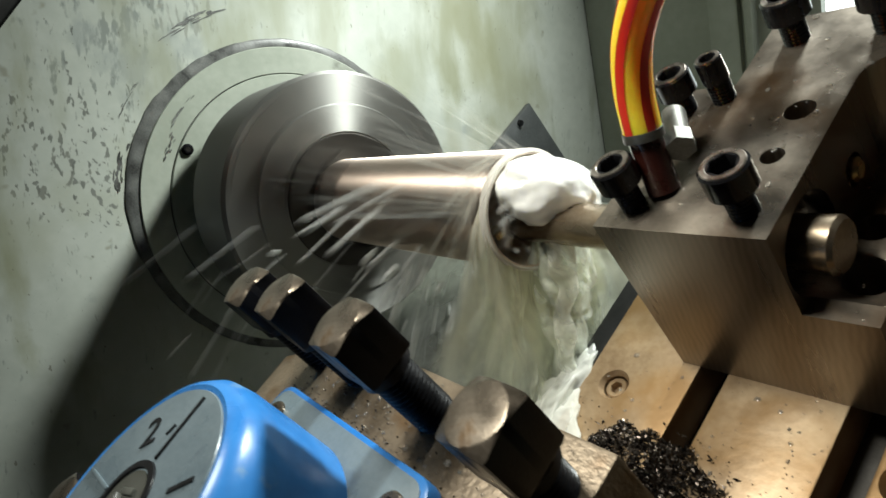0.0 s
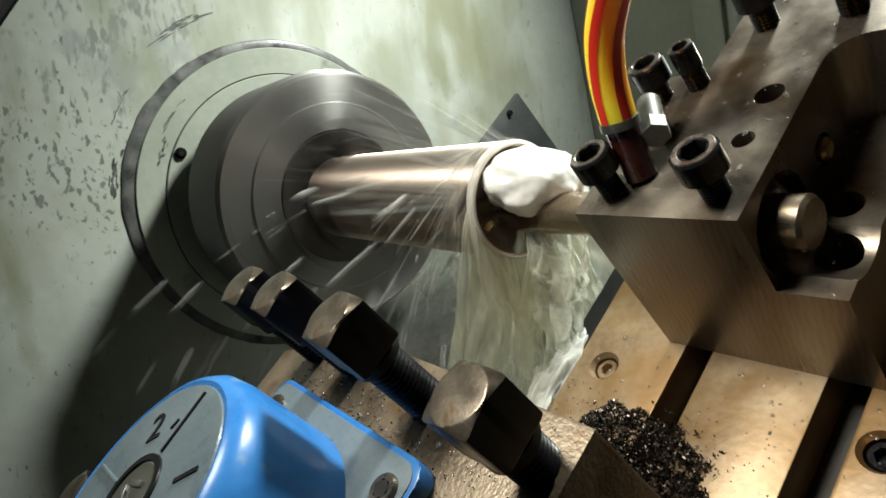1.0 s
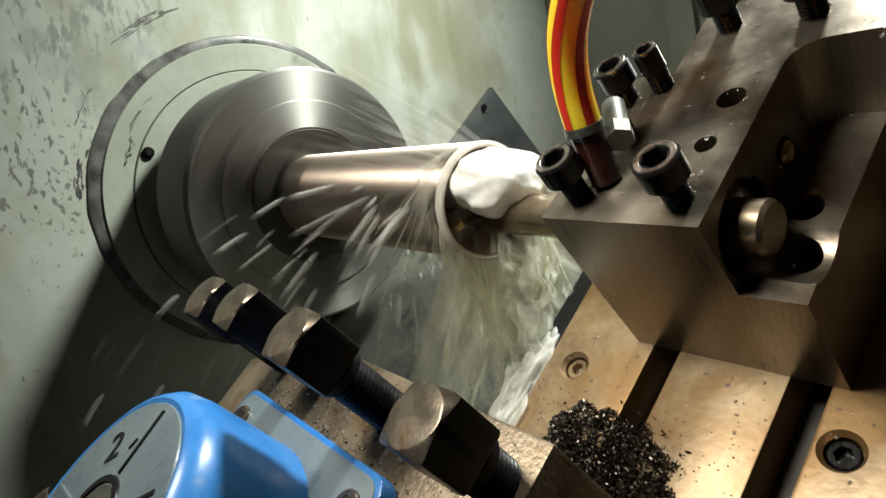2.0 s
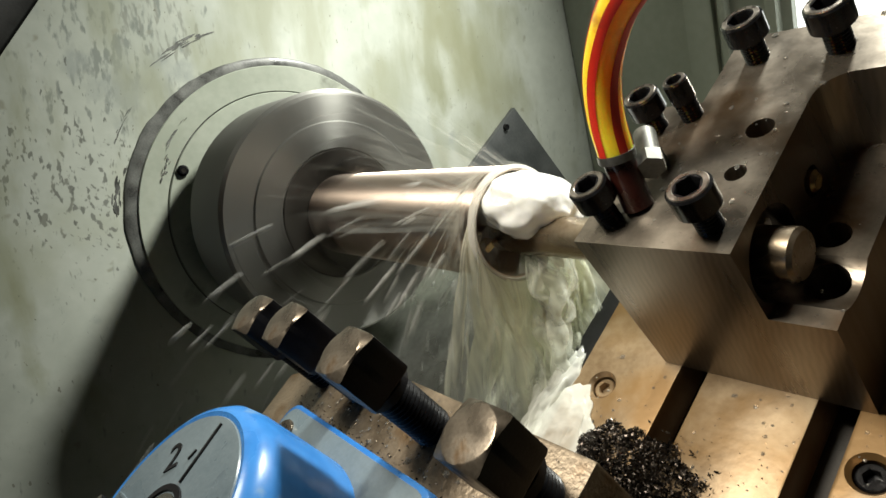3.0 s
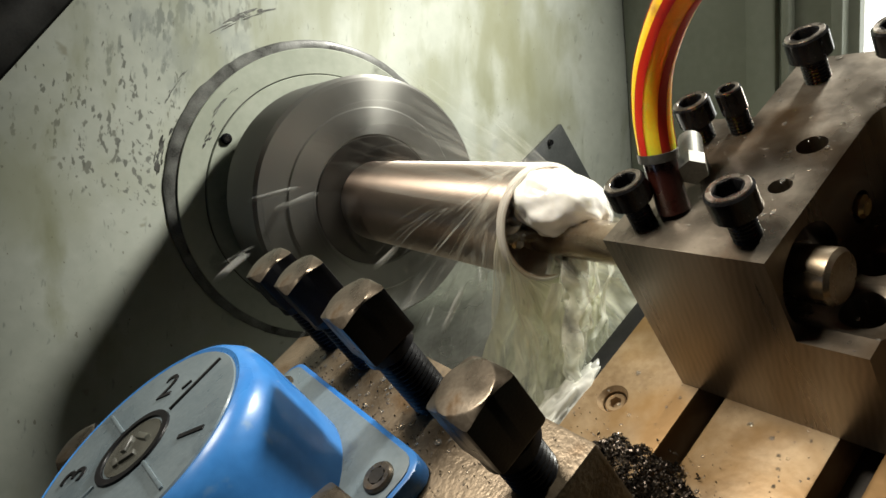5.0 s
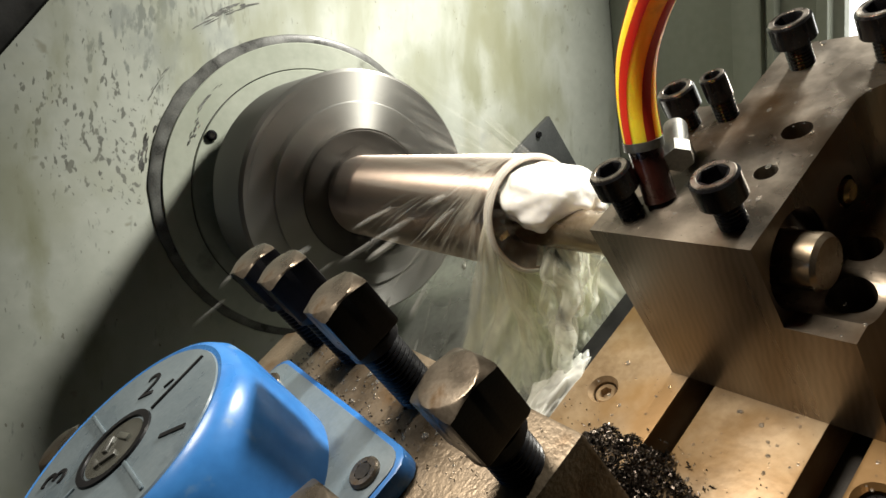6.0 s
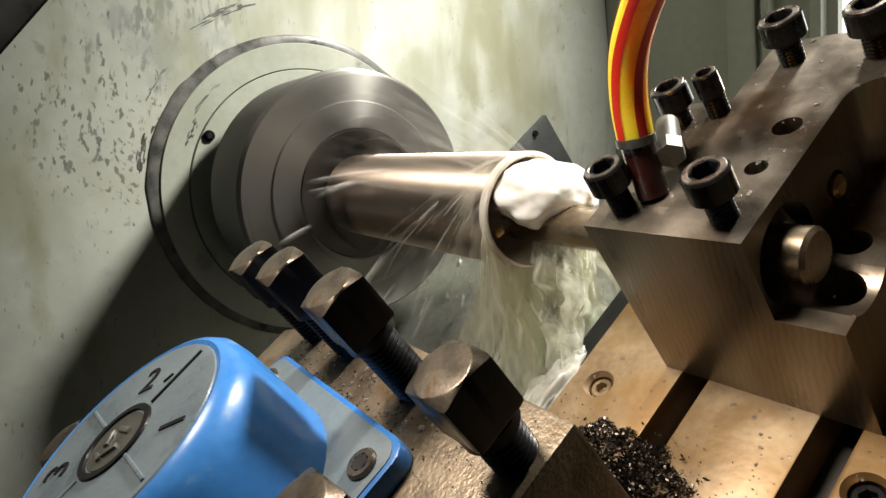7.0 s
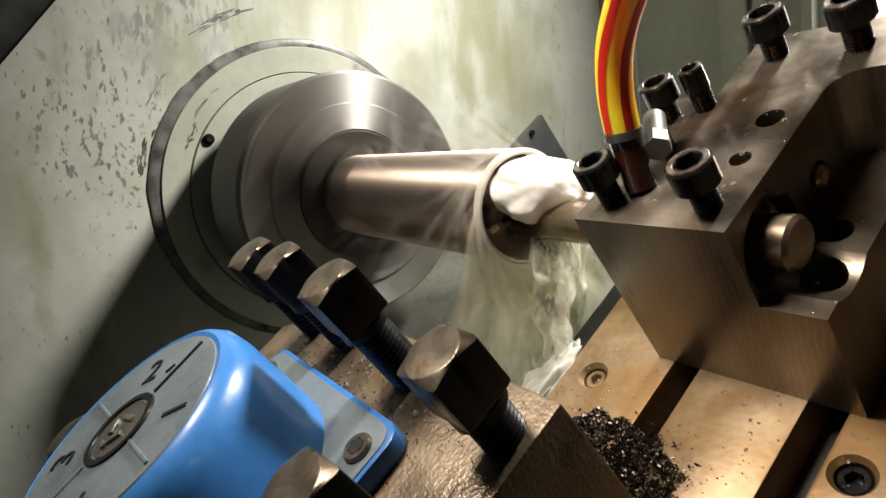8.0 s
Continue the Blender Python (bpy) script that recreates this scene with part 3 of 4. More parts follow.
def cap_screw(parent, x, y, base, head_z, r, head_h, shank_r):
    """A socket head screw that stands out of a face: head, thread."""
    h = part("cap_screw", screw_socket_mesh(r, head_h), BLACK_SCREW, parent, "black socket head screw, standing proud")
    h.matrix_basis = pose(x, y, head_z - head_h, 0, 0, random.uniform(0, 60))
    prof, z = [(-(head_z - head_h - base) - 0.004, 0)], -(head_z - head_h - base) - 0.004
    while z < 0:
        prof += [(z, shank_r * 0.9), (z + 0.0006, shank_r), (z + 0.0009, shank_r)]
        z += 0.0015
    prof += [(0.0002, shank_r), (0.0002, 0)]
    part("thread", spin_bm(prof, 20, "z"), BLACK_SCREW, h)
    part("worn_face", spin_bm([(head_h - r * 0.02, r * 0.90), (head_h + 0.0002, r * 0.86), (head_h + 0.0002, r * 0.66), (head_h - r * 0.02, r * 0.62)], 24, "z"), SCREW_TOP, h, "bright worn rim of the head")
    return h


def build_tool_block():
    tb = thing("tool_block", "oily brown steel tool block bolted on the table", "tool holder")
    corner = [(0.078 - 0.012 * math.cos(radians(a)), 0.073 + 0.012 * math.sin(radians(a))) for a in range(0, 91, 10)]
    top = prism_bm([(0, 0), (0.066, 0), *corner, (0.140, 0.085), (0.140, 0.118), (0.022, 0.118), (0.022, 0.078), (0, 0.078)], 0.0, 0.089)
    cut = [spin_bm([(0.06, 0), (0.06, 0.0040), (0.10, 0.0040), (0.10, 0)], 32, "z", (0.053, 0.0363, 0)),
           spin_bm([(0.06, 0), (0.06, 0.0052), (0.10, 0.0052), (0.10, 0)], 32, "z", (0.0532, 0.0590, 0)),
           spin_bm([(-0.05, 0), (-0.05, 0.0125), (0.052, 0.0125), (0.052, 0.0175), (0.10, 0.0175), (0.10, 0)], 48, "x", (0, 0.0190, 0.0665)),
           spin_bm([(0.050, 0), (0.050, 0.0060), (0.10, 0.0060), (0.10, 0)], 24, "x", (0, 0.0545, 0.0650))]
    cut += [spin_bm([(0.02, 0), (0.02, 0.0075), (0.06, 0.0075), (0.06, 0)], 32, "z", (0.0775, 0.0205, 0)),
            spin_bm([(0.02, 0), (0.02, 0.0060), (0.06, 0.0060), (0.06, 0)], 32, "z", (0.0745, 0.0395, 0))]
    top = carve(top, [box_bm(0.040, 0.0880, 0.0, 0.0950, 0.0, 0.053)], "UNION")
    body = part("body", carve(top, cut), BLOCK, tb)
    soft_edge = body.modifiers.new("worn_edges", "BEVEL")
    soft_edge.width, soft_edge.segments, soft_edge.limit_method, soft_edge.angle_limit = 0.0005, 2, "ANGLE", radians(50)
    cap_screw(tb, 0.0118, 0.0122, 0.089, 0.1095, 0.0080, 0.0095, 0.0048)
    cap_screw(tb, 0.0550, 0.0108, 0.089, 0.1095, 0.0080, 0.0095, 0.0048)
    cap_screw(tb, 0.0360, 0.1020, 0.089, 0.1095, 0.0080, 0.0095, 0.0048)
    cap_screw(tb, 0.0680, 0.1000, 0.089, 0.1095, 0.0080, 0.0095, 0.0048)
    cap_screw(tb, 0.0070, 0.0650, 0.089, 0.1075, 0.0075, 0.0095, 0.0045)
    cap_screw(tb, 0.0211, 0.0699, 0.089, 0.1085, 0.0050, 0.0100, 0.0045)
    part("plug_screw", spin_bm([(0.048, 0), (0.0670, 0), (0.0680, 0.003), (0.0670, 0.0045), (0.048, 0.0045)], 24, "x", (0, 0.0545, 0.0650)), BRASS, tb, "small brass plug screw")


build_tool_block()


def build_boring_bar():
    bb = thing("boring_bar", "steel boring bar clamped through the tool block", "boring bar")
    prof = [(-0.078, 0), (-0.078, 0.0085), (-0.074, 0.0098), (0.074, 0.0098), (0.0755, 0.0085), (0.0755, 0)]
    part("shank", spin_bm(prof, 40, "x", (0, 0.0190, 0.0665)), BAR, bb)
    part("insert", prism_bm([(-0.0835, 0.006), (-0.0765, 0.0045), (-0.0745, 0.0115), (-0.0820, 0.0120)], 0.0665, 0.0705, 0.0004), BRASS, bb, "gold coated carbide insert")


build_boring_bar()


def build_hose():
    ho = thing("coolant_hose", "yellow coolant hose with red stripes screwed into the block", "hose")
    ctrl = [Vector(p) for p in ((0.0185, 0.0265, 0.1105), (0.0186, 0.0319, 0.1246), (0.0221, 0.0370, 0.1386), (0.0299, 0.0407, 0.1512), (0.0425, 0.0411, 0.1633), (0.0619, 0.0385, 0.1747), (0.0893, 0.0331, 0.1856), (0.13, 0.026, 0.190), (0.19, 0.02, 0.185))]
    pts = []
    for i in range(len(ctrl) - 1):
        p0, p1, p2, p3 = ctrl[max(i - 1, 0)], ctrl[i], ctrl[i + 1], ctrl[min(i + 2, len(ctrl) - 1)]
        for k in range(8):
            t = k / 8
            pts.append(0.5 * (2 * p1 + (p2 - p0) * t + (2 * p0 - 5 * p1 + 4 * p2 - p3) * t * t + (3 * p1 - p0 - 3 * p2 + p3) * t ** 3))
    pts.append(ctrl[-1])
    part("tube", tube_bm(pts, 0.0068, 24), HOSE, ho)
    for a in range(5):
        part("stripe", tube_bm(pts, 0.0070, 4, None, 72 * a - 99, 72 * a - 70), RED, ho, "red stripe")
    part("crimp_sleeve", tube_bm([pts[0] + (pts[0] - pts[1]) * 1.6, pts[0] + (pts[1] - pts[0]) * 1.2], 0.0073, 24), NICKEL, ho, "crimped metal sleeve")
    part("nipple", tube_bm([(0.0212, 0.0195, 0.0893), pts[0] + (pts[0] - pts[1]) * 1.2], 0.0060, 20), DARK_RED, ho, "oily dark red nipple")
    el = part("elbow", tube_bm([(0.0170, 0.0455, 0.1025), (0.0265, 0.0310, 0.1010)], 0.0045, 16), NICKEL, ho, "nickel fitting")
    part("hex_nut", tube_bm([(0.0247, 0.0338, 0.1012), (0.0283, 0.0283, 0.1007)], 0.0056, 6), NICKEL, el)
    part("stem", tube_bm([(0.0187, 0.0430, 0.0893), (0.0187, 0.0430, 0.1025)], 0.0035, 12), NICKEL, el)


build_hose()


# ---- tool turret ----
def square_bolt(parent, x, y, head_z, base=0.115, turn=0.0):
    half, h, seg = 0.0079, 0.0170, 64
    bm = bmesh.new()

    def square(a, q, rc):
        """The outline of a square with rounded corners, at an angle."""
        u, v = abs(math.cos(a)), abs(math.sin(a))
        flat = q / max(u, v)
        k = q - rc
        along = k * (u + v)
        corner = along + math.sqrt(max(0.0, along * along - 2 * k * k + rc * rc))
        return corner if min(u, v) * flat > k else flat
    rings = []
    for z, k in ((-h, 0.96), (-h + 0.0008, 1.0)):
        rings.append([(square(math.tau * i / seg, half * k, 0.0010), z) for i in range(seg)])
    # the top is turned to a cone, so its face is round and the corners drop away
    edge = [square(math.tau * i / seg, half, 0.0010) for i in range(seg)]
    rings.append([(r, -0.0006 - 0.42 * (r - half)) for r in edge])
    rings.append([(min(r, half) * 0.965, -0.0001 - 0.05 * (r - half)) for r in edge])
    rings.append([(half * 0.90, 0.0) for r in edge])
    rings.append([(half * 0.40, 0.0001) for r in edge])
    rings = [[bm.verts.new((r * math.cos(math.tau * i / seg), r * math.sin(math.tau * i / seg), z)) for i, (r, z) in enumerate(ring)] for ring in rings]
    for p, q in zip(rings, rings[1:]):
        for i in range(seg):
            bm.faces.new((p[i], p[(i + 1) % seg], q[(i + 1) % seg], q[i]))
    bm.faces.new(rings[0][::-1]), bm.faces.new(rings[-1])
    bmesh.ops.recalc_face_normals(bm, faces=bm.faces[:])
    for f in bm.faces:
        f.material_index = int(f.normal.z > 0.35)
    bo = part("square_bolt", bm, BOLT_BLACK, parent, "black square head clamping bolt with a worn brown top")
    bo.data.materials.append(BRONZE_HEAD)
    bo.matrix_basis = pose(x, y, head_z, 0, 0, turn)
    part("collar", spin_bm([(-h - 0.0035, 0), (-h - 0.0035, 0.0078), (-h - 0.0005, 0.0078), (-h, 0.0072), (-h, 0)], 28, "z"), BOLT_BLACK, bo)
    z0 = base - head_z - 0.003
    prof, z = [(z0, 0)], z0
    while z < -h - 0.003:
        prof += [(z, 0.0056), (z + 0.0007, 0.0064), (z + 0.0010, 0.0064)]
        z += 0.0017
    prof += [(-h - 0.002, 0.0064), (-h - 0.002, 0)]
    part("thread", spin_bm(prof, 24, "z"), BOLT_BLACK, bo)


def text_bm(body, size, depth):
    cu = bpy.data.curves.new("figure", "FONT")
    cu.body, cu.size, cu.extrude, cu.align_x, cu.align_y = body, size, depth, "CENTER", "CENTER"
    ob = new("figure", cu)
    bm = bmesh.new()
    me = ob.evaluated_get(bpy.context.evaluated_depsgraph_get()).to_mesh()
    bm.from_mesh(me)
    bpy.data.objects.remove(ob)
    bpy.data.curves.remove(cu)
    return bm


def build_turret():
    tu = thing("tool_turret", "four-station tool turret with a blue numbered cap", "tool turret")
    part("base", box_bm(-0.065, 0.065, -0.20, -0.100, 0.0002, 0.050, 0.003), GREY_PLATE, tu)
    head = prism_bm([(0.078, -0.0845), (-0.040, -0.0845), (-0.079, -0.1030), (-0.079, -0.240), (0.078, -0.240)], 0.050, 0.115, 0.0012)
    part("head", head, HEAD, tu, "brown oily square tool head")
    c = (-0.003, -0.160)
    fx, fy = 0.047, 0.0485
    out = []
    for sx, sy in ((1, 1), (-1, 1), (-1, -1), (1, -1)):
        for k in range(5):
            a = math.atan2(sy, sx) - math.pi / 4 + math.pi / 2 * k / 4
            out.append((c[0] + sx * (fx - 0.006) + 0.006 * math.cos(a), c[1] + sy * (fy - 0.006) + 0.006 * math.sin(a)))
    fl = part("flange", prism_bm(out, 0.1152, 0.1215, 0.0010), BLUE, tu, "chipped blue flange plate")
    part("flange_face", prism_bm([(c[0] + (x - c[0]) * 0.965, c[1] + (y - c[1]) * 0.965) for x, y in out], 0.1214, 0.1219, 0.0002), BLUE_WORN, fl, "worn grey-blue top of the flange")
    for sx in (-1, 1):
        s = part("flange_screw", screw_socket_mesh(0.0046, 0.0014), BRONZE_HEAD, fl)
        # dark plug level with the head, shade of the hollow as colour
        part("socket", spin_bm([(0.0, 0), (0.00148, 0), (0.00148, 0.0026), (0.0, 0.0026)], 6, "z"), SLOT, s)
        s.matrix_basis = pose(c[0] + sx * 0.0385, c[1] + 0.0375, 0.1219)
    cap = part("cap", spin_bm([(0.1215, 0), (0.1215, 0.0400), (0.150, 0.0395), (0.1560, 0.0385), (0.1590, 0.0362), (0.1598, 0.0345), (0.1594, 0.0335), (0.1594, 0)], 96, "z", (*c, 0)), BLUE, tu, "glossy blue round cap")
    part("cap_face", spin_bm([(0.1590, 0), (0.1590, 0.0333), (0.1599, 0.0328), (0.1599, 0)], 96, "z", (*c, 0)), BLUE_WORN, cap, "worn grey-blue cap face")
    part("centre_ring", spin_bm([(0.1596, 0.0096), (0.1606, 0.0098), (0.1606, 0.0116), (0.1596, 0.0118)], 64, "z", (*c, 0)), BOLT_BLACK, cap, "dark ring round the emblem")
    em = part("emblem", spin_bm([(0.1597, 0), (0.1597, 0.0092), (0.1602, 0.0090), (0.1602, 0)], 48, "z", (*c, 0)), WAY, cap, "plain metal emblem disc")
    for x, y, w, l, rz in ((0.000, 0.0035, 0.0009, 0.0060, 20), (-0.0030, -0.0010, 0.0009, 0.0050, -40), (0.0030, -0.0020, 0.0009, 0.0050, 65), (0.0005, -0.0055, 0.0007, 0.0040, 0)):
        part("relief_bar", box_bm(-l / 2, l / 2, -w, w, 0, 0.0010, 0.0003), GRIME if l < 0.0055 else WAY, em).matrix_basis = pose(c[0] + x, c[1] + y, 0.1600, 0, 0, rz)
    part("tick", box_bm(-0.0017, 0.0017, -0.0004, 0.0004, 0.1597, 0.1604, 0.0002), BOLT_BLACK, cap, "short dark tick").matrix_basis = pose(c[0] - 0.0062, c[1] + 0.0195, 0, 0, 0, 80)
    # raised bars that part the four stations
    for k in range(4):
        bar = part("dividing_bar", box_bm(0.0125, 0.031, -0.0005, 0.0005, 0.1597, 0.1605, 0.0002), BOLT_BLACK if k == 1 else BLUE_WORN, cap, "thin raised dividing line")
        bar.matrix_basis = pose(*c, 0, 0, 0, 90 * k + 6)
    for body, x, y, rz in (("1", 0.0190, 0.0140, -45), ("2", -0.0150, 0.0150, 45), ("3", -0.0140, -0.0170, 135), ("4", 0.0190, -0.0150, -135)):
        f = part("numeral", text_bm(body, 0.013, 0.0003), BOLT_BLACK, cap, "engraved station figure " + body)
        f.matrix_basis = pose(c[0] + x, c[1] + y, 0.1600, 0, 0, rz)
    for x, y, z in ((-0.0520, -0.0960, 0.158), (-0.0236, -0.0945, 0.158), (0.0205, -0.0955, 0.158), (0.0690, -0.0980, 0.147), (0.0690, -0.1370, 0.152), (-0.069, -0.184, 0.150)):
        square_bolt(tu, x, y, z, 0.115, random.uniform(-6, 6))


build_turret()


# ---- swarf ----
def build_chips():
    rng = random.Random(4)
    bm = bmesh.new()
    for _ in range(9000):
        a, q = rng.uniform(0, math.tau), rng.random() ** 0.6
        bulge = 1 + 0.32 * noise.noise((math.cos(a) * 1.6, math.sin(a) * 1.6, 5.0)) + 0.16 * noise.noise((math.cos(a) * 5, math.sin(a) * 5, 1.0))
        stray = 1.2 if rng.random() < 0.02 else 1.0
        x, y = 0.010 + 0.038 * q * bulge * stray * math.cos(a), -0.071 + 0.032 * q * bulge * stray * math.sin(a)
        lump = 1 + 0.35 * noise.noise((x * 90, y * 90, 0.0))
        z = 0.022 * max(0.0, 1 - q * q) * lump * rng.uniform(0.75, 1.0) / stray ** 8 + 0.0012
        m = Matrix.Translation((x, y, z)) @ Euler([rng.uniform(0, 6.3) for _ in range(3)]).to_matrix().to_4x4()
        r, w, n = rng.uniform(0.0005, 0.0011), rng.uniform(0.0004, 0.0010), 4
        rows = [[bm.verts.new(m @ Vector((r * math.cos(b), s * w + 0.0004 * i, r * math.sin(b)))) for s in (-0.5, 0.5)] for i, b in enumerate(k * 1.1 for k in range(n))]
        for p, q2 in zip(rows, rows[1:]):
            bm.faces.new((p[0], p[1], q2[1], q2[0]))
    for _ in range(330):
        where = rng.random()
        if where < 0.25:
            # along the edges of the blue flange
            side = rng.random()
            x, y, z = (rng.uniform(-0.05, 0.046), -0.1105 + rng.gauss(0, 0.0012), 0.1158) if side < 0.6 else (0.0452 + rng.gauss(0, 0.0012), rng.uniform(-0.2, -0.111), 0.1158)
        elif where < 0.62:
            x, y, z = rng.uniform(-0.06, 0.072), rng.uniform(-0.112, -0.088) , 0.1155
        else:
            x, y, z = rng.choice((rng.uniform(-0.04, 0.007), rng.uniform(0.022, 0.067))), rng.uniform(-0.09, -0.03), 0.0006
        m = Matrix.Translation((x, y, z)) @ Euler([rng.uniform(0, 6.3) for _ in range(3)]).to_matrix().to_4x4()
        q = [bm.verts.new(m @ Vector(p)) for p in ((-0.0004, 0, 0), (0.0003, 0.0003, 0.0002), (0.0005, -0.0002, 0), (0.0, -0.0004, 0.0003))]
        bm.faces.new(q)
    ob = new("swarf_heap", mesh_of(bm, CHIP, False))
    ob.matrix_basis = S
    tagged(ob, "heap of dark curled steel swarf on the table", "swarf", "", "stuff")


build_chips()


# ---- coolant ----
def build_beads():
    """Beads of coolant that stand on the table and the block."""
    rng = random.Random(8)
    bm = bmesh.new()
    spots = [(rng.uniform(0.001, 0.065), rng.uniform(0.001, 0.077), 0.0890) for _ in range(150)]
    spots += [(rng.uniform(0.024, 0.135), rng.uniform(0.079, 0.117), 0.0890) for _ in range(60)]
    spots += [(rng.choice((rng.uniform(-0.042, 0.007), rng.uniform(0.022, 0.067), rng.uniform(0.083, 0.126))), rng.uniform(-0.085, -0.001), 0.0) for _ in range(240)]
    spots += [(rng.uniform(0.067, 0.0875), rng.uniform(0.001, 0.05), 0.053) for _ in range(20)]
    spots += [(0.075 - 0.14 * rng.random() ** 0.6, rng.uniform(-0.116, -0.087), 0.115) for _ in range(260)]
    for x, y, z in spots:
        r = 0.00026 + 0.0009 * rng.random() ** 4
        bmesh.ops.create_icosphere(bm, subdivisions=1, radius=r, matrix=Matrix.Translation((x, y, z)) @ Matrix.Diagonal((rng.uniform(0.8, 1.5), rng.uniform(0.8, 1.5), 0.6, 1)))
    ob = new("coolant_beads", mesh_of(bm, BEAD))
    ob.matrix_basis = S
    tagged(ob, "small beads of coolant standing on the oily steel", "drop", "", "stuff")


build_beads()


def sheet(name, label, grid, mat, group="coolant"):
    """A film from rows of points; its texture runs along the flight."""
    bm = bmesh.new()
    uv = bm.loops.layers.uv.new("flow")
    rows = [[bm.verts.new(p) for p in row] for row in grid]
    nu, nv = len(rows) - 1, len(rows[0]) - 1
    for i in range(nu):
        for j in range(nv):
            f = bm.faces.new((rows[i][j], rows[i + 1][j], rows[i + 1][j + 1], rows[i][j + 1]))
            for loop, (a, b) in zip(f.loops, ((i, j), (i + 1, j), (i + 1, j + 1), (i, j + 1))):
                loop[uv].uv = (a / nu, b / nv)
    ob = new(name, mesh_of(bm, mat, True, False))
    ob.matrix_basis = S @ pose(0, *AXIS)
    return tagged(ob, label, "coolant", group)


def spray(theta0, theta1, length, x0, spread, seed, mat, drop=0.5, radius=0.030):
    """The film thrown off the rim along its tangent, falling as it goes."""
    grid = []
    for i in range(41):
        th = radians(theta0 + (theta1 - theta0) * i / 40)
        reach = length * (0.9 + 0.4 * noise.noise((i * 0.22, seed, 0.0)))
        row = []
        for j in range(17):
            s = j / 16
            p = Vector((x0, radius * math.cos(th), radius * math.sin(th)))
            p += Vector((spread * s, -math.sin(th) * reach * s, math.cos(th) * reach * s))
            p += G * drop * reach * s * s
            p += Vector((noise.noise((i * 0.25, j * 0.3, seed + 5.0)), noise.noise((i * 0.25, j * 0.3, seed + 9.0)), 0)) * 0.008 * s
            row.append(p)
        grid.append(row)
    return grid


def curtain(y0, y1, x0, length, seed, lean=0.0, flare=0.0):
    """A crumpled film that hangs from the rim's lower lip."""
    grid = []
    for i in range(41):
        y = y0 + (y1 - y0) * i / 40
        z = -math.sqrt(max(0.0, 0.0295 ** 2 - y * y))
        reach = length * (0.85 + 0.3 * noise.noise((i * 0.3, seed, 0.0)))
        row = []
        for j in range(21):
            t = j / 20
            p = Vector((x0 + lean * t, y + (y - 0.004) * flare * t, z)) + G * reach * t
            p += Vector((noise.noise((i * 0.16, j * 0.16, seed)), noise.noise((i * 0.16, j * 0.16, seed + 9.0)), 0)) * 0.016 * t
            row.append(p)
        grid.append(row)
    return grid


THROWN = "milky coolant thrown off the rim of the workpiece"
CLOUD = coolant("coolant_cloud", 0.03, 0.95, 2.4, (6.5, 0.7, 1), (0.90, 0.91, 0.77))
MOUTH = [[Vector((-0.0655 + 0.006 * j / 8, 0.0272 * (1 - j / 8.2) * math.cos(radians(7.5 * i)), 0.0272 * (1 - j / 8.2) * math.sin(radians(7.5 * i)))) for j in range(9)] for i in range(49)]
VEILS = [
    sheet("coolant_film", "thin milky film across the bore's mouth", MOUTH, MIST),
    sheet("coolant_veil", THROWN, spray(140, 245, 0.095, -0.066, -0.028, 1, CLOUD), CLOUD),
    sheet("coolant_veil", THROWN, spray(150, 290, 0.075, -0.064, 0.004, 2, CLOUD, 1.0), CLOUD),
    sheet("coolant_veil", "thin coolant spray flung towards the chuck", spray(60, 200, 0.11, -0.075, -0.06, 3, VEIL_THIN), VEIL_THIN),
    sheet("coolant_veil", "fine mist of coolant round the workpiece", spray(20, 330, 0.045, -0.070, -0.03, 7, MIST), MIST),
    sheet("coolant_veil", "fine mist of coolant round the workpiece", spray(40, 150, 0.060, -0.064, 0.01, 8, MIST, 0.2), MIST),
    sheet("coolant_haze", "fine haze of coolant drifting before the chuck", [[Vector((-0.075 - 0.13 * j / 12, (0.029 + 0.066 * j / 12) * math.cos(radians(5 + 2.6 * i)), (0.029 + 0.066 * j / 12) * math.sin(radians(5 + 2.6 * i)))) for j in range(13)] for i in range(49)], HAZE),
    sheet("coolant_curtain", "milky coolant curtain falling from the bore's lip", curtain(-0.0295, 0.012, -0.070, 0.095, 12.0, -0.030, 1.3), VEIL),
    sheet("coolant_curtain", "milky coolant curtain falling from the bore's lip", curtain(-0.0290, 0.016, -0.066, 0.100, 21.0, -0.012, 0.9), VEIL),
    sheet("coolant_curtain", "milky coolant curtain falling from the bore's lip", curtain(-0.028, 0.026, -0.063, 0.090, 3.0, 0.0, 0.4), VEIL),
    sheet("coolant_curtain", "milky coolant curtain falling from the bore's lip", curtain(-0.020, 0.029, -0.055, 0.085, 6.0, -0.01), VEIL),
]


def build_foam():
    """White foam that gathers along the table's edge."""
    bm = bmesh.new()
    bmesh.ops.create_icosphere(bm, subdivisions=5, radius=1)
    for v in bm.verts:
        d = v.co.normalized()
        k = 1 + 0.5 * noise.noise(d * 2.0) + 0.22 * noise.noise(d * 4.5) + 0.05 * noise.noise(d * 10)
        v.co = Vector((d.x * 0.011 * k, d.y * 0.030 * k, d.z * 0.008 * k))
    ob = new("coolant_foam", mesh_of(bm, FOAM, True, False))
    ob.matrix_basis = S @ pose(-0.052, -0.038, -0.004)
    tagged(ob, "white coolant foam gathered along the table's edge", "coolant", "coolant")


build_foam()


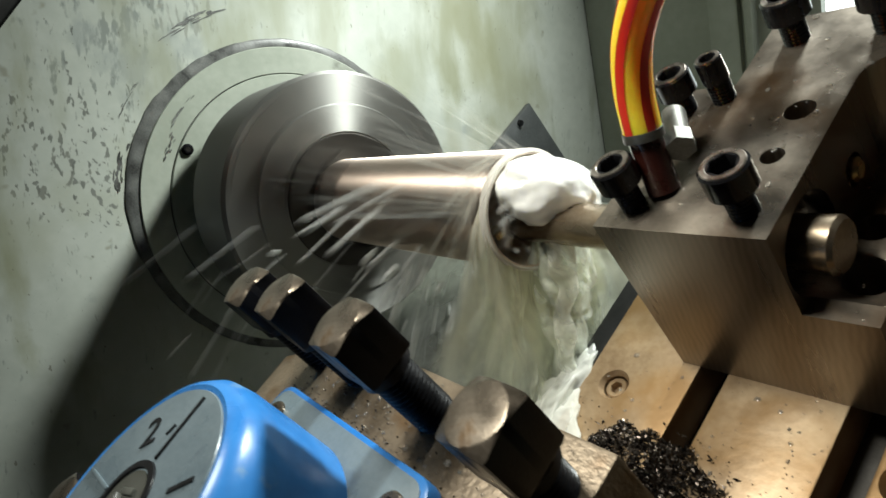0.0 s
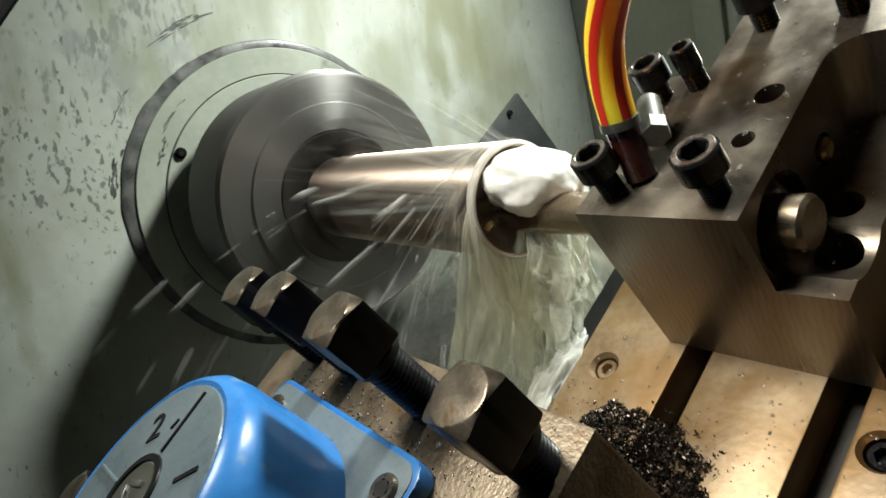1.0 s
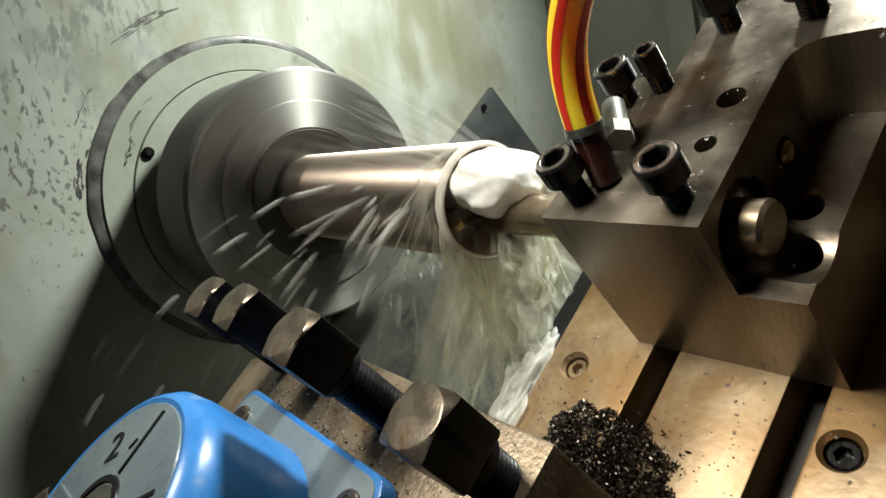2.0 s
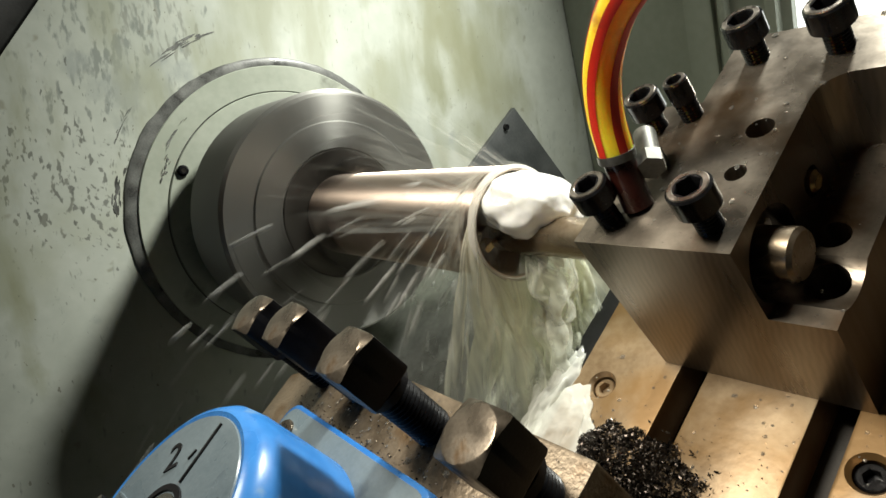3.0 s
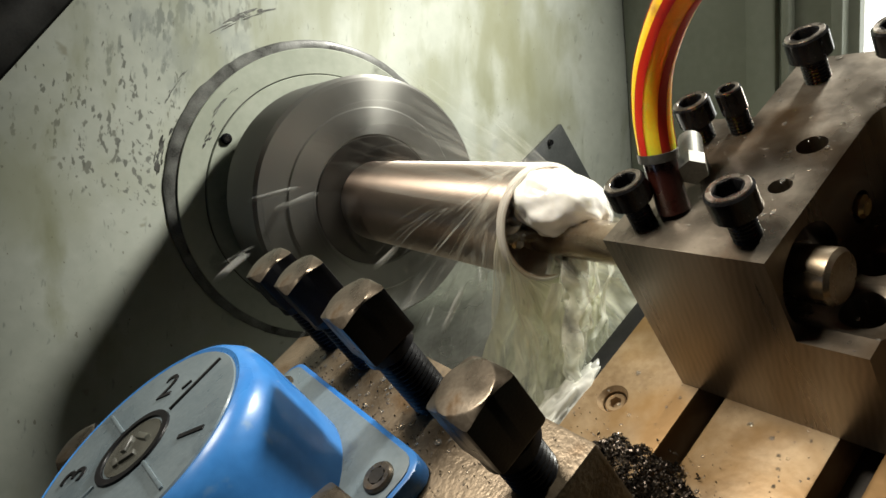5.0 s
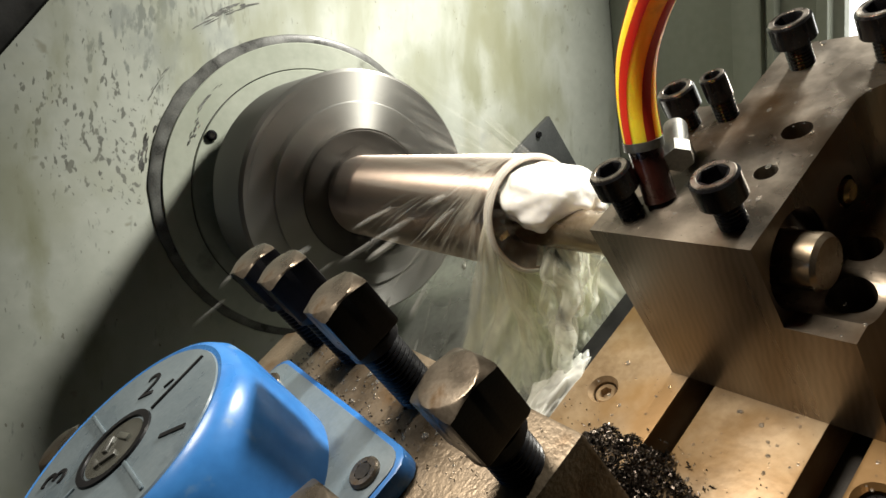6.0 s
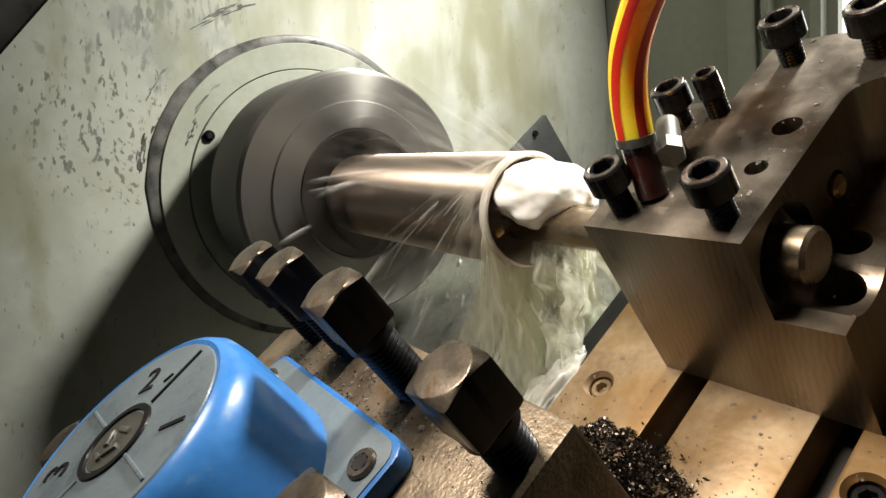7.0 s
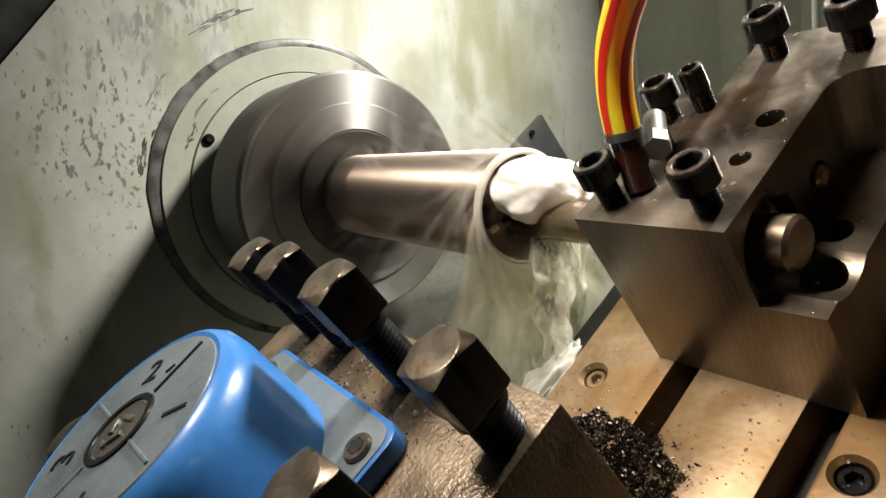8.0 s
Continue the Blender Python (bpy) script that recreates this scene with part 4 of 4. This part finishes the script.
def build_surge():
    """A sheet of white coolant that runs up over the table's edge and back."""
    bm = bmesh.new()
    bmesh.ops.create_icosphere(bm, subdivisions=5, radius=1)
    for v in bm.verts:
        d = v.co.normalized()
        k = 1 + 0.40 * noise.noise(d * 1.6 + Vector((4, 0, 0))) + 0.14 * noise.noise(d * 3.6) + 0.03 * noise.noise(d * 9)
        v.co = Vector((d.x * 0.019 * k, d.y * 0.034 * k, d.z * (0.0016 + 0.0022 * max(0.0, noise.noise(d * 6))) * k))
    ob = new("coolant_surge", mesh_of(bm, FOAM, True, False))
    ob.matrix_basis = S @ pose(-0.030, -0.060, 0.001)
    return tagged(ob, "white sheet of coolant running over the table's edge", "coolant", "coolant")


SURGE = build_surge()


def build_gush():
    """The white gush that fills the bore and covers the face round the bar."""
    bm = bmesh.new()
    bmesh.ops.create_icosphere(bm, subdivisions=5, radius=1)
    for v in bm.verts:
        d = v.co.normalized()
        k = 1 + 0.14 * noise.noise(d * 1.7 + Vector((2, 5, 0))) + 0.07 * noise.noise(d * 3.6) + 0.02 * noise.noise(d * 8)
        up, side = d.y * 0.0175 * k, d.z * 0.0262 * k
        v.co = Vector((d.x * 0.024 * k, (up + side) * 0.7071, (up - side) * 0.7071))
    ob = new("coolant_gush", mesh_of(bm, MILK, True, False))
    ob.matrix_basis = S @ pose(-0.056, AXIS[0] + 0.007, AXIS[1] + 0.005)
    return tagged(ob, "white coolant gushing out of the bore round the bar", "coolant", "coolant")


GUSH = build_gush()


def build_stream():
    """Lumpy white strands that fall from the bore to the way cover."""
    out = []
    rng = random.Random(12)
    for k in range(14):
        x, y, z = -0.066 + 0.0018 * k, AXIS[0] + rng.uniform(-0.008, 0.026), AXIS[1] - 0.010
        pts = []
        for i in range(36):
            s = i / 35
            pts.append(Vector((x + 0.006 * noise.noise((k, s * 2, 0)) - 0.012 * s, y, z)) + G * 0.085 * s + Vector((0, 0.008 * noise.noise((k, s * 2.2, 7)), 0)))
        bm = tube_bm(pts, rng.uniform(0.0016, 0.0042), 12)
        for v in bm.verts:
            v.co += Vector((noise.noise(v.co * 75), noise.noise(v.co * 75 + Vector((9, 0, 0))), noise.noise(v.co * 60 + Vector((0, 9, 0))))) * 0.0065
        ob = new("coolant_strand", mesh_of(bm, STRAND, True, False))
        ob.matrix_basis = S
        out.append(tagged(ob, "lumpy strand of white coolant falling off the bar", "coolant", "coolant strands"))
    return out


STRANDS = build_stream()


def build_drops():
    """Drops flung off the spinning work."""
    out = []
    rng = random.Random(21)
    meshes = []
    for k in range(4):
        bm = bmesh.new()
        bmesh.ops.create_icosphere(bm, subdivisions=2, radius=1)
        for v in bm.verts:
            w = 1 + 0.25 * noise.noise(v.co * 1.5 + Vector((k * 4, 0, 0)))
            v.co = Vector((v.co.x * 0.0019, v.co.y * 0.0019, v.co.z * 0.0062)) * w * (0.60 + 0.22 * k)
        meshes.append(mesh_of(bm, DROP_SOLID))
    for k in range(270):
        ob = new("coolant_drop", meshes[k % 4])
        out.append(tagged(ob, "flying drop of milky coolant", "drop", "flying coolant drops"))
    return out


DROPS = build_drops()


# ---- what moves ----
def motions():
    frames = int(8.0 * FPS)
    # chuck and work turn together, 82 degrees a frame
    spin = [(i / FPS, S @ pose(0, *AXIS, 0, 0, 0) @ Matrix.Rotation(radians(82.0 * i), 4, "X")) for i in range(frames + 1)]
    walk(CHUCK_THING, spin)
    walk(WORK_THING, spin)
    # the films shiver about the spindle line
    for k, ob in enumerate(VEILS):
        rng = random.Random(30 + k)
        walk(ob, [(i / 15, S @ pose(rng.uniform(-0.002, 0.002), *AXIS, rng.uniform(-12, 12))) for i in range(121)])
    low, high = (-0.062, -0.062, -0.010, 0, -35, 0), (-0.026, -0.060, 0.0012, 0, 0, 0)
    walk(SURGE, [(0.0, S @ pose(-0.046, -0.066, 0.0, 0, -8, 0)), (0.9, S @ pose(*low)), (1.5, S @ pose(-0.040, -0.064, 0.001)), (2.2, S @ pose(*low)), (3.0, S @ pose(-0.036, -0.060, 0.0012)), (3.5, S @ pose(*high)), (4.0, S @ pose(-0.024, -0.062, 0.0012)),
                 (4.5, S @ pose(-0.048, -0.062, -0.001, 0, -12, 0)), (5.2, S @ pose(*low)), (8.0, S @ pose(*low))])
    rng = random.Random(50)
    walk(GUSH, [(i / 15, S @ pose(-0.056 + rng.uniform(-0.002, 0.002), AXIS[0] + 0.007, AXIS[1] + 0.005, rng.uniform(-9, 9), rng.uniform(-6, 6), 0)) for i in range(121)])
    for ob in STRANDS:
        walk(ob, [(i / 10, S @ Matrix.Translation((rng.uniform(-0.002, 0.002), rng.uniform(-0.003, 0.003), rng.uniform(-0.006, 0.006)))) for i in range(81)])
    # each drop flies to the headstock, and comes round again behind it and through the spindle
    for k, ob in enumerate(DROPS):
        rng = random.Random(100 + k)
        rows, t = [], -rng.uniform(0, 0.4)
        while t < 8.0:
            th, x0 = radians(rng.uniform(40, 250)), rng.uniform(-0.12, -0.07)
            start = Vector((x0, AXIS[0] + 0.020 * math.cos(th), AXIS[1] + 0.020 * math.sin(th)))
            speed = rng.uniform(0.5, 0.9)
            side = Vector((0, -math.sin(th), math.cos(th))) * speed + Vector((-rng.uniform(0.7, 1.3), 0, 0))
            last = (WALL - 0.01 - x0) / side.x
            rows.append((t - 0.03, S @ Matrix.Translation((-0.20, *AXIS)) @ Matrix.Rotation(radians(-80), 4, "Y")))
            for i in range(5):
                s = last * i / 4
                p = start + side * s + G * 2.2 * s * s
                d = (side + G * 4.4 * s).normalized()
                rows.append((t + s, S @ Matrix.Translation(p) @ d.to_track_quat("Z", "Y").to_matrix().to_4x4()))
            t += last
            back = S @ Matrix.Translation((WALL - 0.015, *AXIS))
            rows.append((t + 0.06, back @ Matrix.Rotation(radians(-80), 4, "Y")))
            rows.append((t + 0.12, S @ Matrix.Translation((-0.20, *AXIS)) @ Matrix.Rotation(radians(-80), 4, "Y")))
            # the spray slackens in the second half
            t += 0.16 if t < 3.6 else rng.uniform(0.5, 2.0)
        first = [m for t, m in rows if t <= 0.02] or [rows[0][1]]
        walk(ob, [(0.0, first[-1])] + [(t, m) for t, m in rows if 0.02 < t < 7.98] + [(8.0, rows[-1][1])])


motions()
